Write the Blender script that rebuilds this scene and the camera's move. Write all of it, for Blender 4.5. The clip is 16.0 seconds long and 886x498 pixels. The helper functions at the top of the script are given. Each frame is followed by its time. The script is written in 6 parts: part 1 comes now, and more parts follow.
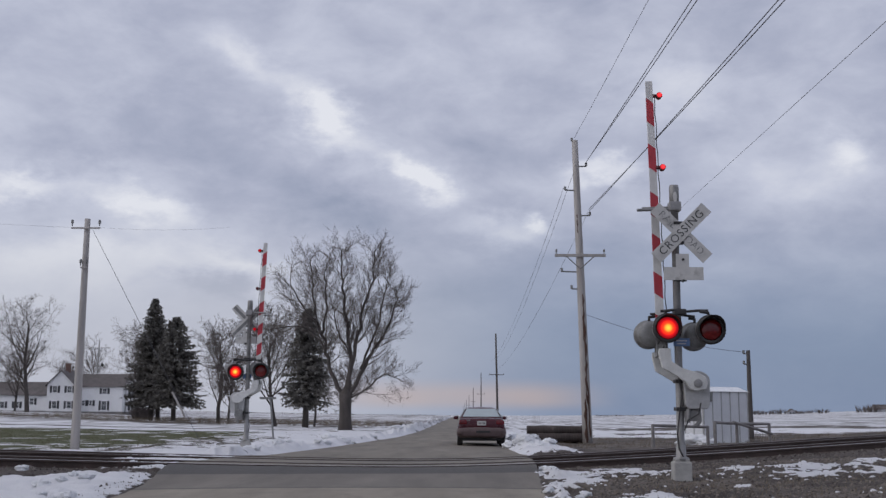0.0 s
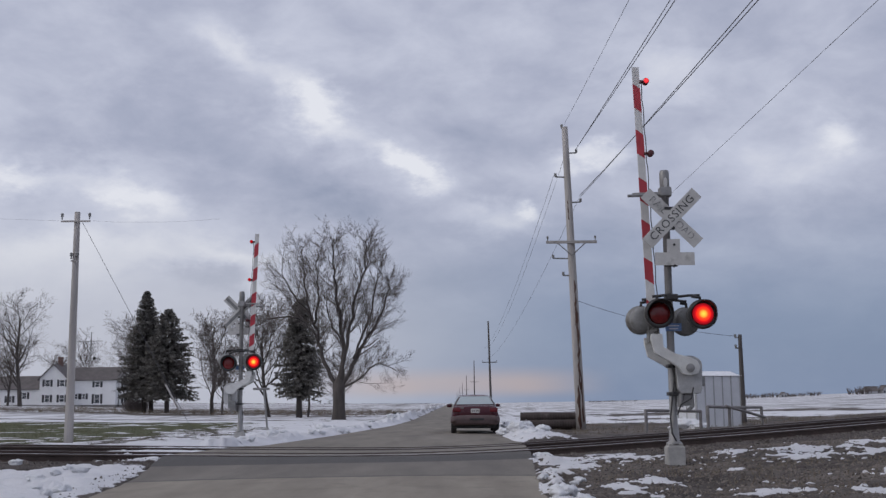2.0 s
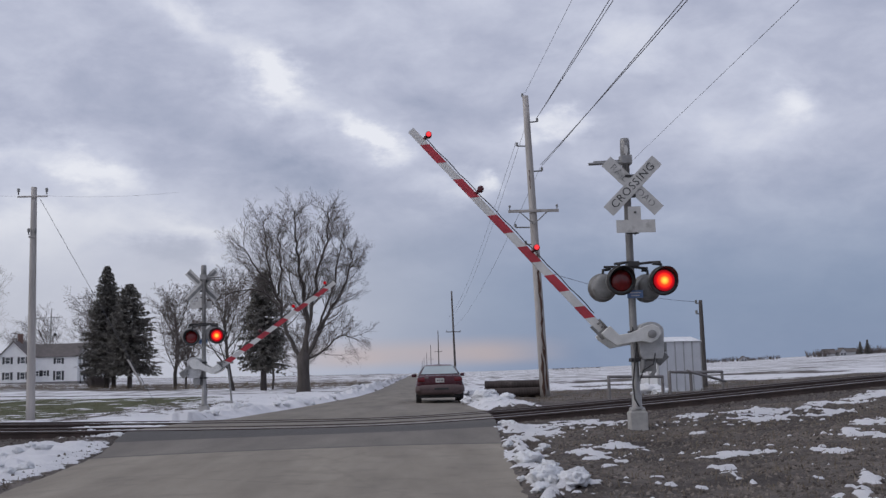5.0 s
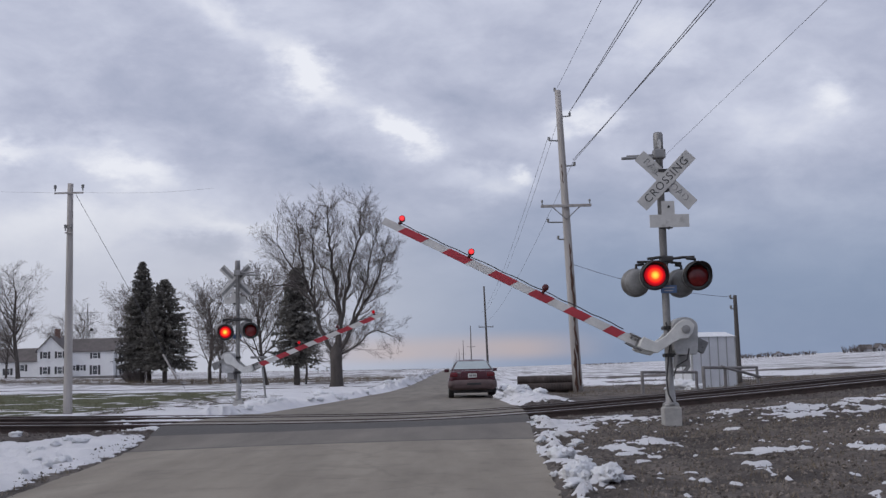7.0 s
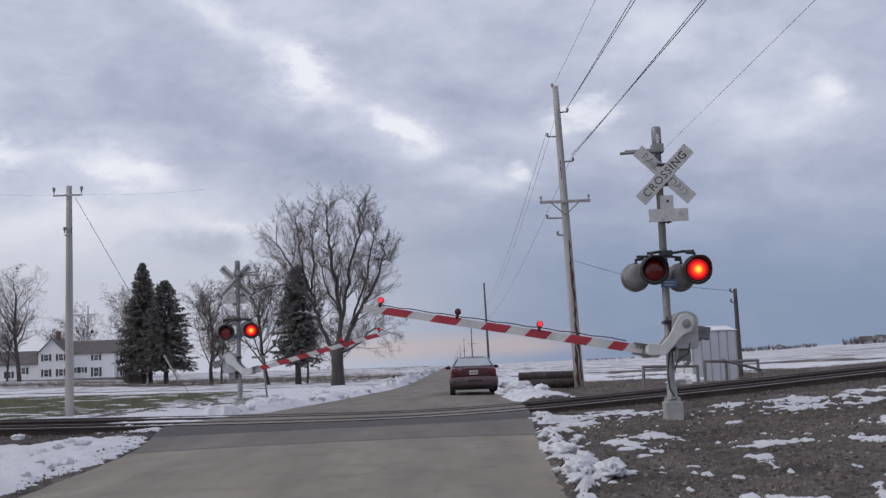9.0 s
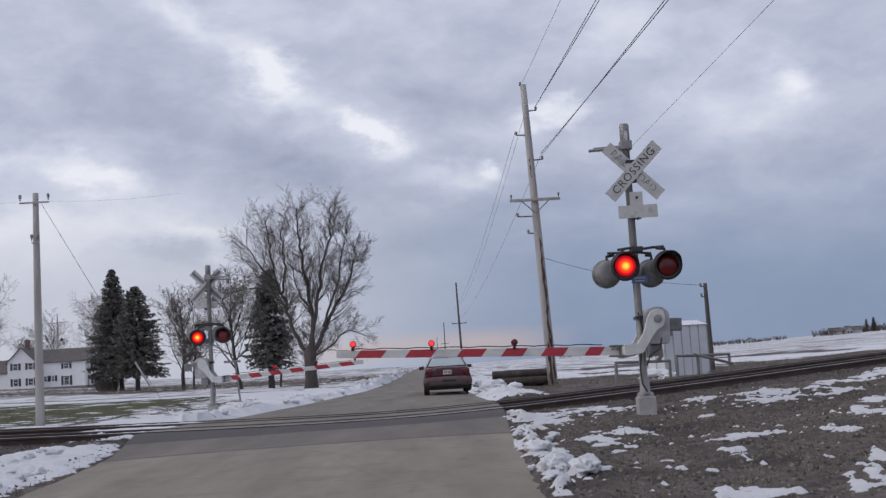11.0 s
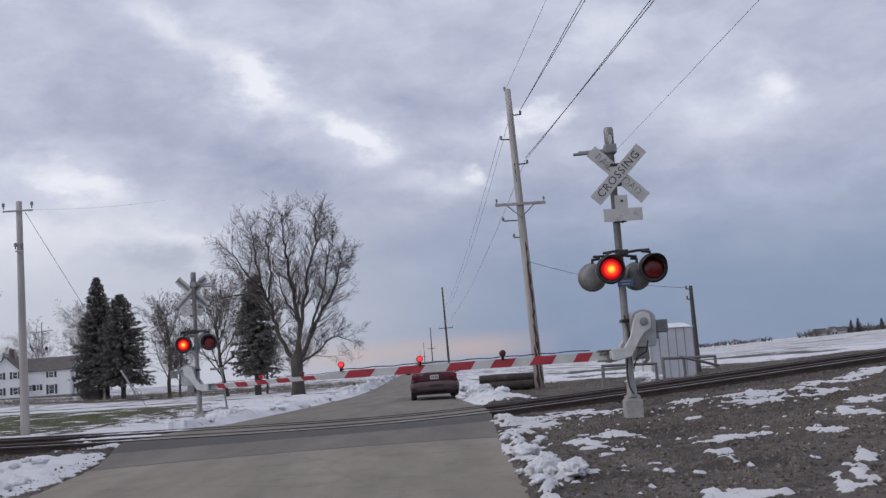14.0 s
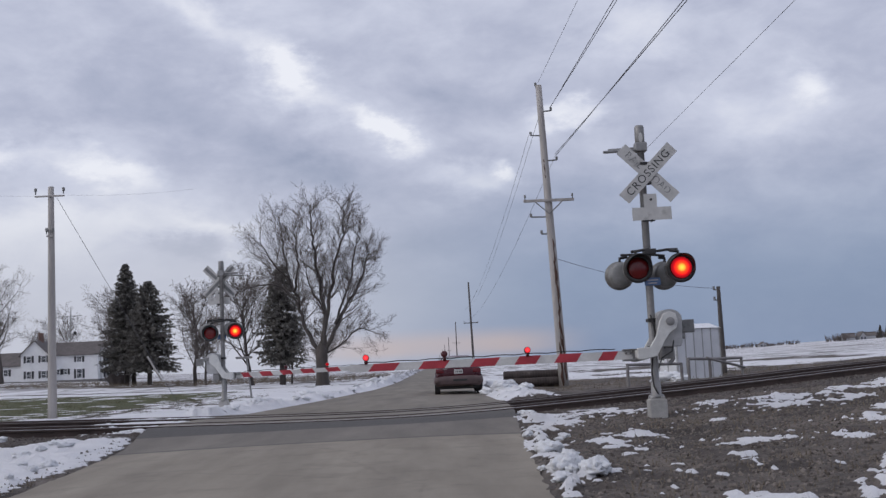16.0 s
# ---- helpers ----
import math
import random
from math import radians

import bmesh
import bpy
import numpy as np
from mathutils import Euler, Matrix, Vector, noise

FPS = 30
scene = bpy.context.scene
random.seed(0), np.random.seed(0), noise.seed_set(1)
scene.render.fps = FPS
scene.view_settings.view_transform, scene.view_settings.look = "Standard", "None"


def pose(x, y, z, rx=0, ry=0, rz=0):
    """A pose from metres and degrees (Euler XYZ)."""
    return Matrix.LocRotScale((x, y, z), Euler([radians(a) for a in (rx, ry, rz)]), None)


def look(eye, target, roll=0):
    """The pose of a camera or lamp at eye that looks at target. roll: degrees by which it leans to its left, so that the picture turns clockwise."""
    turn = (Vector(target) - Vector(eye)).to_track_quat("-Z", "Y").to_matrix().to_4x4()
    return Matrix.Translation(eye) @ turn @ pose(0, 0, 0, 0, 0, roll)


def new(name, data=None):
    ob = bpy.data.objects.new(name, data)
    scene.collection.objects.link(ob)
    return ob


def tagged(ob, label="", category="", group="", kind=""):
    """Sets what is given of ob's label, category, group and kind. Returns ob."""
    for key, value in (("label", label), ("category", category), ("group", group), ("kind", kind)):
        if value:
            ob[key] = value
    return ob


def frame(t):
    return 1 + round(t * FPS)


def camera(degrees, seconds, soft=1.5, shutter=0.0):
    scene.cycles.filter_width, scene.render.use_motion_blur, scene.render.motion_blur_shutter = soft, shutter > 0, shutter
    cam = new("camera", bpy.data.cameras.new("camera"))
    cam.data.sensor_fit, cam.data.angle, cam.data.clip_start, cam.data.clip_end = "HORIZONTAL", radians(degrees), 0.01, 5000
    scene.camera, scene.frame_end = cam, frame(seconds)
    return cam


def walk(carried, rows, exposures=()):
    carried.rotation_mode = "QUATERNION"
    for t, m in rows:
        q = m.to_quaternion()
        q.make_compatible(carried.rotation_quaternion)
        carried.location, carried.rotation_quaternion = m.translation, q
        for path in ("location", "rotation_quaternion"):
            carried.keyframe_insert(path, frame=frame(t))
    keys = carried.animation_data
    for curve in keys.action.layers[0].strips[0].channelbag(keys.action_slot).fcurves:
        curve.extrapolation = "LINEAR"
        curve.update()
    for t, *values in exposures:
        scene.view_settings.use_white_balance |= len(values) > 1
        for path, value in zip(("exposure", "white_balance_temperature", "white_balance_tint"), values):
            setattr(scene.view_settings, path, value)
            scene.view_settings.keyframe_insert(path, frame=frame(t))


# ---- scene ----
cam = camera(44.85, 16.0, soft=1.4)
EYE = 1.1
walk(cam, [
    (0.0, pose(0, 0, EYE, 98.79, -0.32, 0.76)),
    (0.5, pose(0, 0, EYE, 99.07, -0.61, 0.56)),
    (1.0, pose(0, 0, EYE, 99.49, -0.34, 0.24)),
    (1.5, pose(0, 0, EYE, 99.51, -0.23, 0.30)),
    (2.0, pose(0, 0, EYE, 98.17, 0.52, 0.42)),
    (2.5, pose(0, 0, EYE, 97.15, 0.37, 0.61)),
    (3.0, pose(0, 0, EYE, 97.01, 1.25, -0.09)),
    (3.5, pose(0, 0, EYE, 96.66, 1.37, -1.06)),
    (4.0, pose(0, 0, EYE, 96.57, 1.32, -1.33)),
    (6.3, pose(0, 0, EYE, 96.41, 1.88, -1.53)),
    (6.5, pose(0, 0, EYE, 96.29, 1.63, -1.23)),
    (7.0, pose(0, 0, EYE, 96.34, 1.48, 0.27)),
    (7.5, pose(0, 0, EYE, 96.27, 2.16, 1.28)),
    (8.0, pose(0, 0, EYE, 96.15, 2.54, 1.44)),
    (8.5, pose(0, 0, EYE, 96.06, 2.24, 0.78)),
    (9.0, pose(0, 0, EYE, 96.20, 2.24, 0.33)),
    (11.5, pose(0, 0, EYE, 96.13, 3.57, -1.24)),
    (12.0, pose(0, 0, EYE, 96.14, 3.49, -1.29)),
    (12.5, pose(0, 0, EYE, 96.18, 3.76, -1.48)),
    (13.0, pose(0, 0, EYE, 96.24, 4.03, -1.65)),
    (13.5, pose(0, 0, EYE, 96.27, 4.21, -1.79)),
    (14.0, pose(0, 0, EYE, 96.35, 4.10, -1.77)),
    (14.5, pose(0, 0, EYE, 96.39, 4.39, -1.57)),
    (15.0, pose(0, 0, EYE, 96.11, 4.84, -1.26)),
    (15.5, pose(0, 0, EYE, 96.14, 5.43, -0.49)),
    (16.0, pose(0, 0, EYE, 96.13, 2.61, -0.48)),], exposures=[(0.0, -0.11), (3.5, -0.09), (6.5, 0.0), (16.0, 0.03)])

# ---- world and sun ----
SUN_EL, SUN_AZ = radians(36), radians(-105)


def links(tree):
    return lambda a, b: tree.links.new(a, b)


def math_node(nt, op, a, b=None, clamp=False):
    n = nt.nodes.new("ShaderNodeMath")
    n.operation, n.use_clamp = op, clamp
    for i, v in enumerate((a, b)):
        if v is None:
            continue
        if isinstance(v, (int, float)):
            n.inputs[i].default_value = v
        else:
            nt.links.new(v, n.inputs[i])
    return n.outputs[0]


def mix_node(nt, fac, a, b, blend="MIX"):
    n = nt.nodes.new("ShaderNodeMix")
    n.data_type, n.blend_type = "RGBA", blend
    for sock, v in ((n.inputs[0], fac), (n.inputs[6], a), (n.inputs[7], b)):
        if isinstance(v, (int, float)):
            sock.default_value = v
        elif isinstance(v, tuple):
            sock.default_value = (*v, 1)
        else:
            nt.links.new(v, sock)
    return n.outputs[2]


def noise_node(nt, vec, scale, detail=4, rough=0.55, distort=0.0):
    n = nt.nodes.new("ShaderNodeTexNoise")
    n.inputs["Scale"].default_value, n.inputs["Detail"].default_value = scale, detail
    n.inputs["Roughness"].default_value, n.inputs["Distortion"].default_value = rough, distort
    if vec is not None:
        nt.links.new(vec, n.inputs["Vector"])
    return n.outputs["Fac"]


def ramp_node(nt, fac, stops):
    n = nt.nodes.new("ShaderNodeValToRGB")
    el = n.color_ramp.elements
    while len(el) < len(stops):
        el.new(0.5)
    for e, (p, c) in zip(el, stops):
        e.position, e.color = p, (*c, 1)
    nt.links.new(fac, n.inputs[0])
    return n.outputs[0]


def smooth_node(nt, v, lo, hi):
    n = nt.nodes.new("ShaderNodeMapRange")
    n.interpolation_type = "SMOOTHSTEP"
    n.inputs[1].default_value, n.inputs[2].default_value = lo, hi
    nt.links.new(v, n.inputs[0])
    return n.outputs[0]


def make_world():
    w = bpy.data.worlds.new("overcast_sky")
    scene.world = w
    w.use_nodes = True
    nt = w.node_tree
    bg = nt.nodes["Background"]
    sky = nt.nodes.new("ShaderNodeTexSky")
    sky.sky_type, sky.sun_disc = "NISHITA", False
    sky.sun_elevation, sky.sun_rotation = SUN_EL, SUN_AZ
    sky.dust_density = 2.0
    tc = nt.nodes.new("ShaderNodeTexCoord")
    sep = nt.nodes.new("ShaderNodeSeparateXYZ")
    nt.links.new(tc.outputs["Generated"], sep.inputs[0])
    dx, dy, dz = sep.outputs
    up = math_node(nt, "MAXIMUM", dz, 0.0)
    # a flat cloud deck seen in perspective
    den = math_node(nt, "ADD", up, 0.32)
    cx, cy = math_node(nt, "DIVIDE", dx, den), math_node(nt, "DIVIDE", dy, den)
    comb = nt.nodes.new("ShaderNodeCombineXYZ")
    nt.links.new(cx, comb.inputs[0])
    nt.links.new(cy, comb.inputs[1])
    comb.inputs[2].default_value = 3.7
    puff = nt.nodes.new("ShaderNodeMapping")
    puff.inputs["Scale"].default_value = (1, 1, 1.9)
    nt.links.new(tc.outputs["Generated"], puff.inputs[0])
    big = noise_node(nt, comb.outputs[0], 2.2, 5, 0.55, 0.2)
    fine = noise_node(nt, puff.outputs[0], 13.0, 7, 0.58, 0.25)
    d = math_node(nt, "ADD", math_node(nt, "MULTIPLY", big, 0.42), math_node(nt, "MULTIPLY", fine, 0.58))
    d = math_node(nt, "ADD", math_node(nt, "MULTIPLY", math_node(nt, "SUBTRACT", d, 0.5), 0.72), 0.482)
    # thick and thin parts of the cloud deck ahead: centre, size and lean in slopes, and weight
    fwd = math_node(nt, "MAXIMUM", dy, 0.08)
    w1 = math_node(nt, "MULTIPLY", math_node(nt, "SUBTRACT", noise_node(nt, puff.outputs[0], 9.0, 7, 0.62), 0.5), 0.11)
    w2 = math_node(nt, "MULTIPLY", math_node(nt, "SUBTRACT", noise_node(nt, puff.outputs[0], 10.5, 7, 0.62), 0.5), 0.085)
    su = math_node(nt, "ADD", math_node(nt, "DIVIDE", dx, fwd), w1)
    sv = math_node(nt, "ADD", math_node(nt, "DIVIDE", up, fwd), w2)
    for cu, cv, ru, rv, lean, weight in THIN + THICK:
        c, sn = math.cos(radians(lean)), math.sin(radians(lean))
        a, b = math_node(nt, "SUBTRACT", su, cu), math_node(nt, "SUBTRACT", sv, cv)
        p = math_node(nt, "ADD", math_node(nt, "MULTIPLY", a, c / ru), math_node(nt, "MULTIPLY", b, sn / ru))
        q = math_node(nt, "SUBTRACT", math_node(nt, "MULTIPLY", b, c / rv), math_node(nt, "MULTIPLY", a, sn / rv))
        r2 = math_node(nt, "ADD", math_node(nt, "MULTIPLY", p, p), math_node(nt, "MULTIPLY", q, q))
        g = math_node(nt, "POWER", 2.718, math_node(nt, "MULTIPLY", r2, -1.0))
        d = math_node(nt, "ADD", d, math_node(nt, "MULTIPLY", g, weight))
    cloud = ramp_node(nt, d, CLOUD)
    # blue-grey veil low down, warm strip of clear sky at the horizon ahead
    low = smooth_node(nt, dz, 0.21, 0.05)
    right = smooth_node(nt, dx, -0.20, 0.16)
    veil = mix_node(nt, right, VEIL_LEFT, VEIL_RIGHT)
    col = mix_node(nt, math_node(nt, "MULTIPLY", low, VEIL), cloud, veil)
    band = math_node(nt, "MULTIPLY", smooth_node(nt, dz, 0.002, 0.014), smooth_node(nt, dz, 0.036, 0.018))
    wide = math_node(nt, "MULTIPLY", smooth_node(nt, dx, -0.15, -0.04), smooth_node(nt, dx, 0.16, 0.06))
    wisps = noise_node(nt, comb.outputs[0], 0.9, 3)
    glow = math_node(nt, "MULTIPLY", math_node(nt, "MULTIPLY", band, wide), smooth_node(nt, wisps, 0.15, 0.5))
    col = mix_node(nt, math_node(nt, "MULTIPLY", glow, 0.62), col, WARM)
    skyc = mix_node(nt, 1.0, sky.outputs[0], (0.09, 0.09, 0.09), "MULTIPLY")
    col = mix_node(nt, 0.93, skyc, col)
    nt.links.new(col, bg.inputs["Color"])
    bg.inputs["Strength"].default_value = 1.0


THIN = [(-0.203, 0.347, 0.047, 0.018, -38, 0.20), (-0.131, 0.293, 0.032, 0.016, -50, 0.36), (-0.113, 0.262, 0.034, 0.018, -30, 0.14), (-0.042, 0.225, 0.032, 0.011, -35, 0.36), (-0.407, 0.211, 0.050, 0.013, -5, 0.30), (-0.301, 0.197, 0.042, 0.015, -25, 0.32), (-0.332, 0.144, 0.16, 0.026, 0, 0.22), (-0.407, 0.110, 0.105, 0.034, 0, 0.20),
        (0.077, 0.180, 0.012, 0.008, -30, 0.30), (0.050, 0.175, 0.042, 0.016, -10, 0.20), (0.143, 0.224, 0.034, 0.012, 0, 0.30), (0.369, 0.257, 0.026, 0.018, 0, 0.28), (0.323, 0.221, 0.068, 0.034, 10, 0.13), (0.213, 0.314, 0.116, 0.026, -10, 0.15), (-0.200, 0.135, 0.040, 0.012, -12, 0.20)]
THICK = [(-0.259, 0.266, 0.10, 0.032, -15, -0.16), (-0.369, 0.255, 0.063, 0.021, -5, -0.08), (-0.116, 0.188, 0.089, 0.029, -20, -0.18), (0.027, 0.257, 0.063, 0.032, -10, -0.08), (-0.236, 0.116, 0.063, 0.008, -3, -0.16), (0.192, 0.157, 0.105, 0.021, 0, -0.08), (0.015, 0.117, 0.079, 0.026, 0, -0.12)]
CLOUD = [(0.26, (0.32, 0.36, 0.49)), (0.44, (0.466, 0.496, 0.630)), (0.57, (0.600, 0.630, 0.760)), (0.80, (0.86, 0.875, 0.945))]
VEIL_LEFT, VEIL_RIGHT, VEIL = (0.555, 0.575, 0.665), (0.20, 0.27, 0.415), 0.85
WARM = (0.60, 0.47, 0.43)
make_world()
sun = new("sun", bpy.data.lights.new("sun", "SUN"))
sun.data.energy, sun.data.angle, sun.data.color = 0.85, radians(50), (1.0, 0.95, 0.9)
sun.matrix_basis = look((60 * math.sin(SUN_AZ), 60 * math.cos(SUN_AZ), 60 * math.tan(SUN_EL)), (0, 0, 0))


# ---- materials ----
def material(name, base, rough=0.6, metal=0.0, vary=0.25, scale=6.0, bump=0.3, bump_scale=40.0, second=None, mottled=0.0, per_object=0.0, stretch=(1, 1, 1)):
    """Base colour with stains at a large scale, grain at a small one, and fine relief."""
    m = bpy.data.materials.new(name)
    m.use_nodes = True
    nt = m.node_tree
    bsdf = nt.nodes["Principled BSDF"]
    tc = nt.nodes.new("ShaderNodeTexCoord")
    mp = nt.nodes.new("ShaderNodeMapping")
    mp.inputs["Scale"].default_value = stretch
    nt.links.new(tc.outputs["Object"], mp.inputs[0])
    vec = mp.outputs[0]
    large, small = noise_node(nt, vec, scale, 5, 0.6), noise_node(nt, vec, bump_scale, 4, 0.6)
    dark = tuple(c * (1 - vary) for c in base)
    light = tuple(min(1, c * (1 + vary)) for c in base)
    col = ramp_node(nt, large, [(0.3, dark), (0.7, light)])
    col = mix_node(nt, math_node(nt, "MULTIPLY", smooth_node(nt, small, 0.45, 0.75), 0.35), col, tuple(c * 0.6 for c in base))
    if second:
        col = mix_node(nt, smooth_node(nt, noise_node(nt, vec, scale * 0.6, 6, 0.65), 0.62 - mottled, 0.72 - mottled), col, second)
    if per_object:
        oi = nt.nodes.new("ShaderNodeObjectInfo")
        v = math_node(nt, "ADD", math_node(nt, "MULTIPLY", oi.outputs["Random"], per_object), 1 - per_object / 2)
        cmb = nt.nodes.new("ShaderNodeCombineColor")
        for i in range(3):
            nt.links.new(v, cmb.inputs[i])
        col = mix_node(nt, 1.0, col, cmb.outputs[0], "MULTIPLY")
    nt.links.new(col, bsdf.inputs["Base Color"])
    nt.links.new(math_node(nt, "ADD", math_node(nt, "MULTIPLY", large, 0.2), rough - 0.1, True), bsdf.inputs["Roughness"])
    bsdf.inputs["Metallic"].default_value = metal
    if bump:
        b = nt.nodes.new("ShaderNodeBump")
        b.inputs["Strength"].default_value, b.inputs["Distance"].default_value = bump, 0.02
        nt.links.new(small, b.inputs["Height"])
        nt.links.new(b.outputs[0], bsdf.inputs["Normal"])
    return m


def glow_material(name, colour, strength):
    """A lit signal lens: bright filament in the middle, red at the rim, in the lens's own space (facing -y)."""
    m = bpy.data.materials.new(name)
    m.use_nodes = True
    nt = m.node_tree
    nt.nodes.remove(nt.nodes["Principled BSDF"])
    em = nt.nodes.new("ShaderNodeEmission")
    tc = nt.nodes.new("ShaderNodeTexCoord")
    g = nt.nodes.new("ShaderNodeVectorMath")
    g.operation = "LENGTH"
    nt.links.new(tc.outputs["Object"], g.inputs[0])
    col = ramp_node(nt, math_node(nt, "DIVIDE", g.outputs["Value"], 0.16), colour)
    nt.links.new(col, em.inputs[0])
    em.inputs[1].default_value = strength
    nt.links.new(em.outputs[0], nt.nodes["Material Output"].inputs[0])
    return m


M = {}
M["galvanised"] = material("galvanised_steel", (0.29, 0.285, 0.28), 0.5, 0.5, 0.25, 4, 0.15, 60, (0.22, 0.21, 0.2), 0.04)
M["alu_paint"] = material("aluminium_paint", (0.44, 0.44, 0.44), 0.5, 0.15, 0.2, 5, 0.15, 50, (0.30, 0.29, 0.28), 0.03)
M["white_paint"] = material("weathered_white_paint", (0.62, 0.62, 0.60), 0.55, 0, 0.12, 5, 0.12, 60, (0.42, 0.41, 0.39), 0.02)
M["sign_white"] = material("faded_white_sign", (0.55, 0.54, 0.52), 0.5, 0, 0.12, 6, 0.05, 60, (0.40, 0.39, 0.37), 0.05)
M["sign_back"] = material("bare_sign_back", (0.40, 0.40, 0.41), 0.5, 0.3, 0.15, 6, 0.05)
M["letter"] = material("faded_black_letters", (0.06, 0.06, 0.06), 0.7, 0, 0.3, 9, 0, 60)
M["letter_worn"] = material("worn_grey_letters", (0.20, 0.20, 0.20), 0.7, 0, 0.4, 14, 0, 60, (0.5, 0.49, 0.47), 0.14)
M["black_metal"] = material("black_metal", (0.040, 0.038, 0.038), 0.55, 0.1, 0.4, 8, 0.1)
M["lamp_grey"] = material("lamp_housing_grey", (0.22, 0.22, 0.215), 0.5, 0.2, 0.25, 6, 0.1, 40, (0.16, 0.15, 0.14), 0.06)
M["red_dark"] = material("unlit_red_lens", (0.16, 0.012, 0.012), 0.12, 0, 0.3, 20, 0.1)
M["gate_red"] = material("gate_red_sheeting", (0.42, 0.035, 0.05), 0.45, 0, 0.18, 5, 0.04)
M["gate_white"] = material("gate_white_sheeting", (0.62, 0.61, 0.59), 0.45, 0, 0.1, 5, 0.04)
M["gate_lamp"] = material("gate_lamp_red", (0.085, 0.014, 0.018), 0.3, 0, 0.2, 12, 0)
M["blue_notice"] = material("blue_notice", (0.12, 0.20, 0.38), 0.5, 0, 0.2, 8, 0)
M["rail_wood"] = material("weathered_rail_wood", (0.235, 0.22, 0.215), 0.85, 0, 0.3, 3, 0.4, 25)
M["concrete"] = material("concrete", (0.42, 0.41, 0.39), 0.85, 0, 0.2, 4, 0.5, 50)
M["rail_side"] = material("rusty_rail_web", (0.085, 0.062, 0.053), 0.8, 0.2, 0.3, 3, 0.2)
M["rail_top"] = material("polished_rail_head", (0.40, 0.37, 0.36), 0.35, 0.7, 0.15, 1.5, 0.05)
# rails behind the first: rust, with shadow among the ballast also put into the colour
M["rail_dull_shaded"] = material("dull_shaded_rail_head", (0.17, 0.15, 0.145), 0.45, 0.6, 0.25, 1.5, 0.05)
M["tie"] = material("creosoted_tie", (0.075, 0.063, 0.056), 0.9, 0, 0.3, 3, 0.5, 30, per_object=0.4)
M["wood_pole"] = material("weathered_pole_wood", (0.40, 0.375, 0.355), 0.85, 0, 0.22, 3, 0.4, 25, (0.20, 0.15, 0.125), -0.02, stretch=(1, 1, 0.12))
M["wood_dark"] = material("dark_pole_wood", (0.10, 0.09, 0.085), 0.85, 0, 0.25, 3, 0.4, 25, stretch=(1, 1, 0.12))
M["wire"] = material("overhead_wire", (0.10, 0.10, 0.11), 0.6, 0.3, 0.1, 1, 0)
M["bark"] = material("winter_bark", (0.080, 0.069, 0.063), 0.9, 0, 0.35, 3, 0.6, 20, stretch=(1, 1, 0.3))
M["twig"] = material("bare_twigs", (0.135, 0.116, 0.108), 0.9, 0, 0.3, 1, 0)
M["needle"] = material("spruce_needles", (0.155, 0.146, 0.130), 0.8, 0, 0.4, 1.2, 0.2)
M["siding"] = material("white_clapboard", (0.82, 0.82, 0.82), 0.6, 0, 0.06, 1.0, 0.1, 20)
M["shingle"] = material("grey_shingles", (0.14, 0.125, 0.12), 0.9, 0, 0.2, 1.2, 0.3, 12)
M["shutter"] = material("black_shutters", (0.05, 0.05, 0.055), 0.6, 0, 0.2, 2, 0)
M["stone"] = material("foundation_stone", (0.22, 0.21, 0.20), 0.9, 0, 0.25, 1, 0.3)
M["brick"] = material("chimney_brick", (0.16, 0.10, 0.085), 0.9, 0, 0.25, 3, 0.3)
M["rust_pipe"] = material("rusty_culvert_steel", (0.066, 0.052, 0.047), 0.85, 0.1, 0.35, 2.5, 0.3, 20, (0.12, 0.10, 0.09), 0.02)
M["scar"] = material("peeled_pole_wood", (0.085, 0.045, 0.032), 0.9, 0, 0.35, 4, 0.4, 30, stretch=(1, 1, 0.2))
M["shed"] = material("shed_sheet_metal", (0.72, 0.73, 0.75), 0.45, 0.1, 0.08, 1.5, 0.06, 30)
M["snow"] = material("packed_snow", (0.78, 0.79, 0.81), 0.7, 0, 0.09, 2.5, 0.6, 12, (0.42, 0.40, 0.38), -0.03)


# ---- mesh helpers ----
def box(bm, c, s, m=None, bevel=0.0):
    r = bmesh.ops.create_cube(bm, size=1.0)
    vs = r["verts"]
    mat = (m or Matrix()) @ Matrix.Translation(c) @ Matrix.Diagonal((*s, 1))
    bmesh.ops.transform(bm, matrix=mat, verts=vs)
    if bevel:
        es = list({e for v in vs for e in v.link_edges})
        bmesh.ops.bevel(bm, geom=es, offset=bevel, segments=2, affect="EDGES", profile=0.6)


def tube(bm, pts, radii, n=8, cap=True):
    """A round bar through the points."""
    pts = [Vector(p) for p in pts]
    if isinstance(radii, (int, float)):
        radii = [radii] * len(pts)
    rings, ref = [], None
    for i, p in enumerate(pts):
        d = (pts[min(i + 1, len(pts) - 1)] - pts[max(i - 1, 0)]).normalized()
        if ref is None:
            ref = Vector((0, 0, 1)) if abs(d.z) < 0.9 else Vector((1, 0, 0))
        a = (ref - d * ref.dot(d)).normalized()
        ref, b = a, d.cross(a)
        rings.append([bm.verts.new(p + radii[i] * (math.cos(2 * math.pi * k / n) * a + math.sin(2 * math.pi * k / n) * b)) for k in range(n)])
    for r0, r1 in zip(rings, rings[1:]):
        for k in range(n):
            bm.faces.new((r0[k], r0[(k + 1) % n], r1[(k + 1) % n], r1[k]))
    if cap and n > 2:
        bm.faces.new(rings[0][::-1])
        bm.faces.new(rings[-1])


